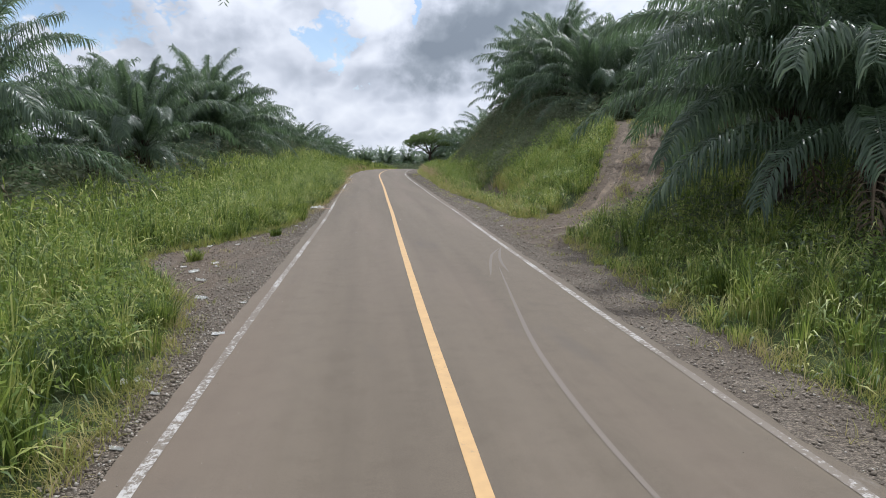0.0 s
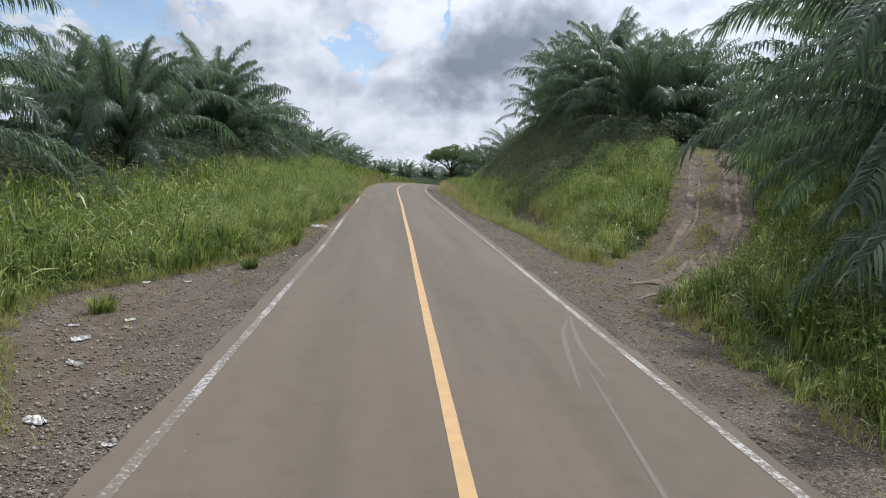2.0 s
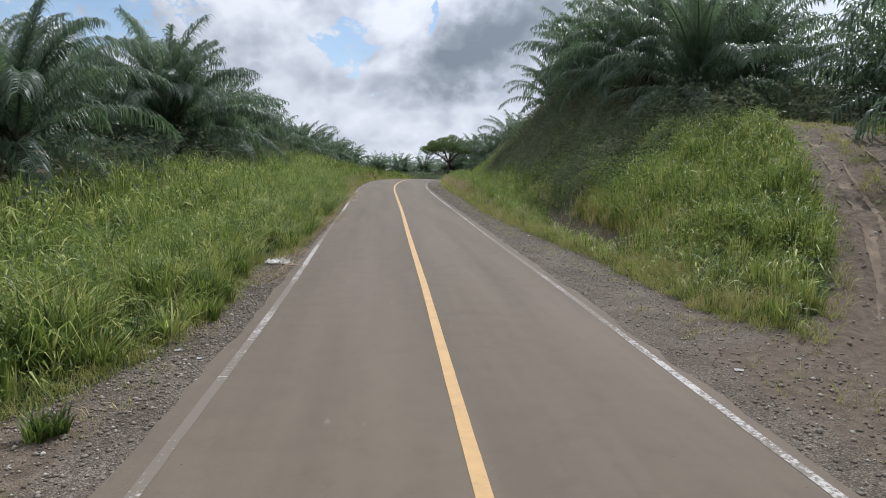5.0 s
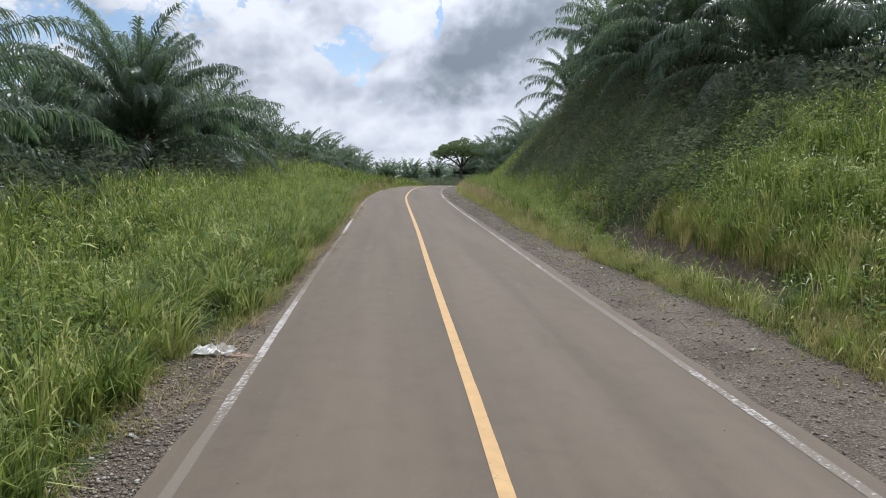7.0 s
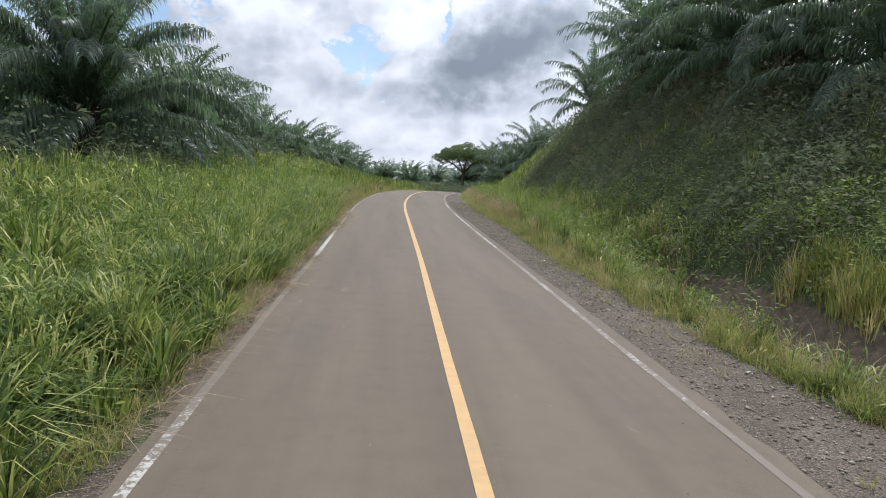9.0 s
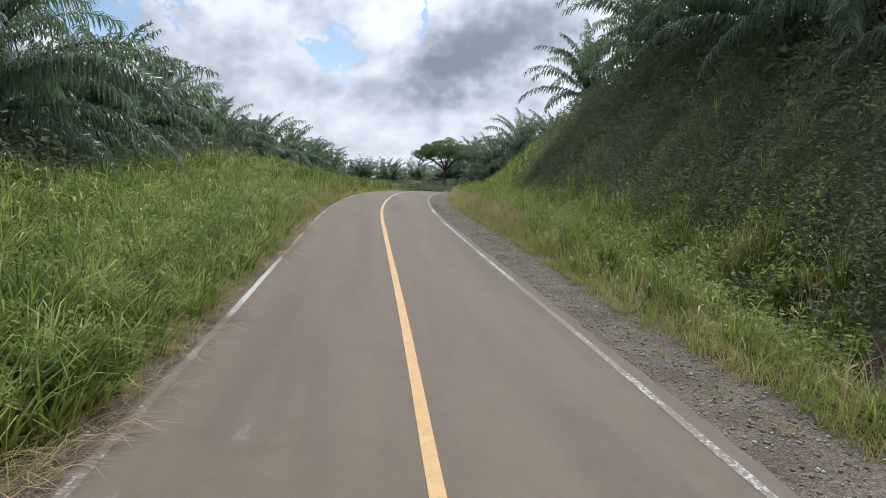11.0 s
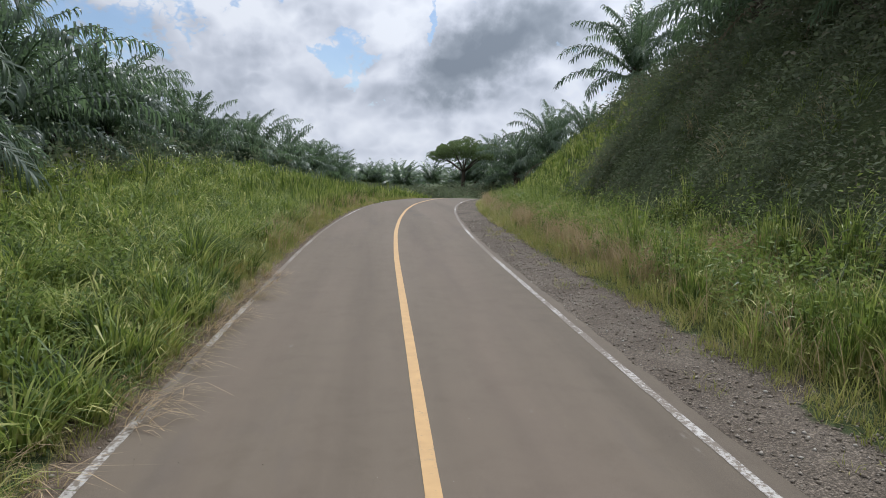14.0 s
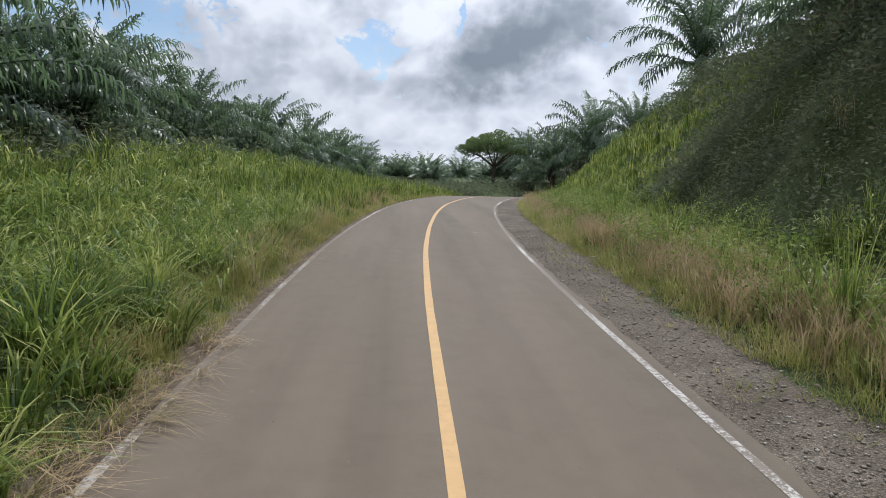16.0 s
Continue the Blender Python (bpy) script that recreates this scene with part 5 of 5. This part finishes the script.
def build_litter():
    bag = tagged(new("plastic_sack"), "discarded white plastic sack with a faded red tail on the verge", "litter")
    bag.matrix_basis = pose(-2.14, 32.95, land_at(-2.14, 32.95) + 0.01, 0, 0, -12)
    part_of("sack", crumpled("sack", 3, 0.62, 0.42, 0.20, M_BAG), bag, m=pose(-0.12, 0, 0))
    part_of("tail", crumpled("tail", 5, 0.5, 0.16, 0.06, M_RED), bag, "faded red plastic strip", pose(0.33, -0.1, 0.0, 0, 0, -14))
    r = random.Random(8)
    spots = [(-3.87, 15.55, 0.36), (-4.3, 16.3, 0.2), (-3.45, 14.45, 0.34), (-3.0, 12.65, 0.32), (-2.13, 12.15, 0.15), (-2.12, 10.0, 0.26), (-2.73, 7.93, 0.34), (-2.29, 7.5, 0.16), (-2.2, 6.07, 0.2), (-3.65, 16.75, 0.24), (-3.52, 16.3, 0.16),
             (-4.5, 19.9, 0.22), (-3.75, 20.2, 0.2), (-3.5, 21.8, 0.12), (-2.85, 25.1, 0.22), (-2.5, 25.2, 0.14), (-2.1, 24.8, 0.1), (-2.34, 29.95, 0.16), (5.64, 7.43, 0.16), (6.45, 19.7, 0.2), (6.02, 18.1, 0.14), (5.26, 24.0, 0.16), (6.0, 26.6, 0.1), (5.73, 32.1, 0.16), (5.98, 39.8, 0.12), (5.64, 51.2, 0.12), (6.9, 76.5, 0.16)]
    for i, (x, y, size) in enumerate(spots):
        size *= 0.72
        ob = new("wrapper", crumpled("wrapper", 20 + i, size, size * r.uniform(0.35, 0.7), size * 0.3, M_BAG))
        ob.matrix_basis = pose(x, y, land_at(x, y) + 0.012, 0, 0, r.uniform(-50, 50))
        tagged(ob, "crumpled white plastic wrapper lying on the gravel", "litter", "scraps of litter on the verge")


build_litter()


def build_stick():
    """Bare pale stem leaning out of the undergrowth below the palms."""
    bm = bmesh.new()
    rings = []
    for i in range(6):
        t = i / 5
        c = Vector((-0.75 * t - 0.12 * math.sin(3 * t), 0.05 * math.sin(5 * t), 2.5 * t))
        rad = 0.045 - 0.022 * t
        rings.append([bm.verts.new(c + Vector((rad * math.cos(k * 1.047), rad * math.sin(k * 1.047), 0))) for k in range(6)])
    for a, c in zip(rings, rings[1:]):
        for k in range(6):
            bm.faces.new((a[k], a[(k + 1) % 6], c[(k + 1) % 6], c[k]))
    bm.faces.new(rings[-1])
    me = bpy.data.meshes.new("stick")
    bm.to_mesh(me)
    bm.free()
    me.materials.append(M_STONE)
    ob = new("bare_stick", me)
    ob.matrix_basis = pose(-12.7, 38.4, land_at(-12.7, 38.4) - 0.1)
    tagged(ob, "bare pale grey stick leaning out of the grass", "stick")


build_stick()
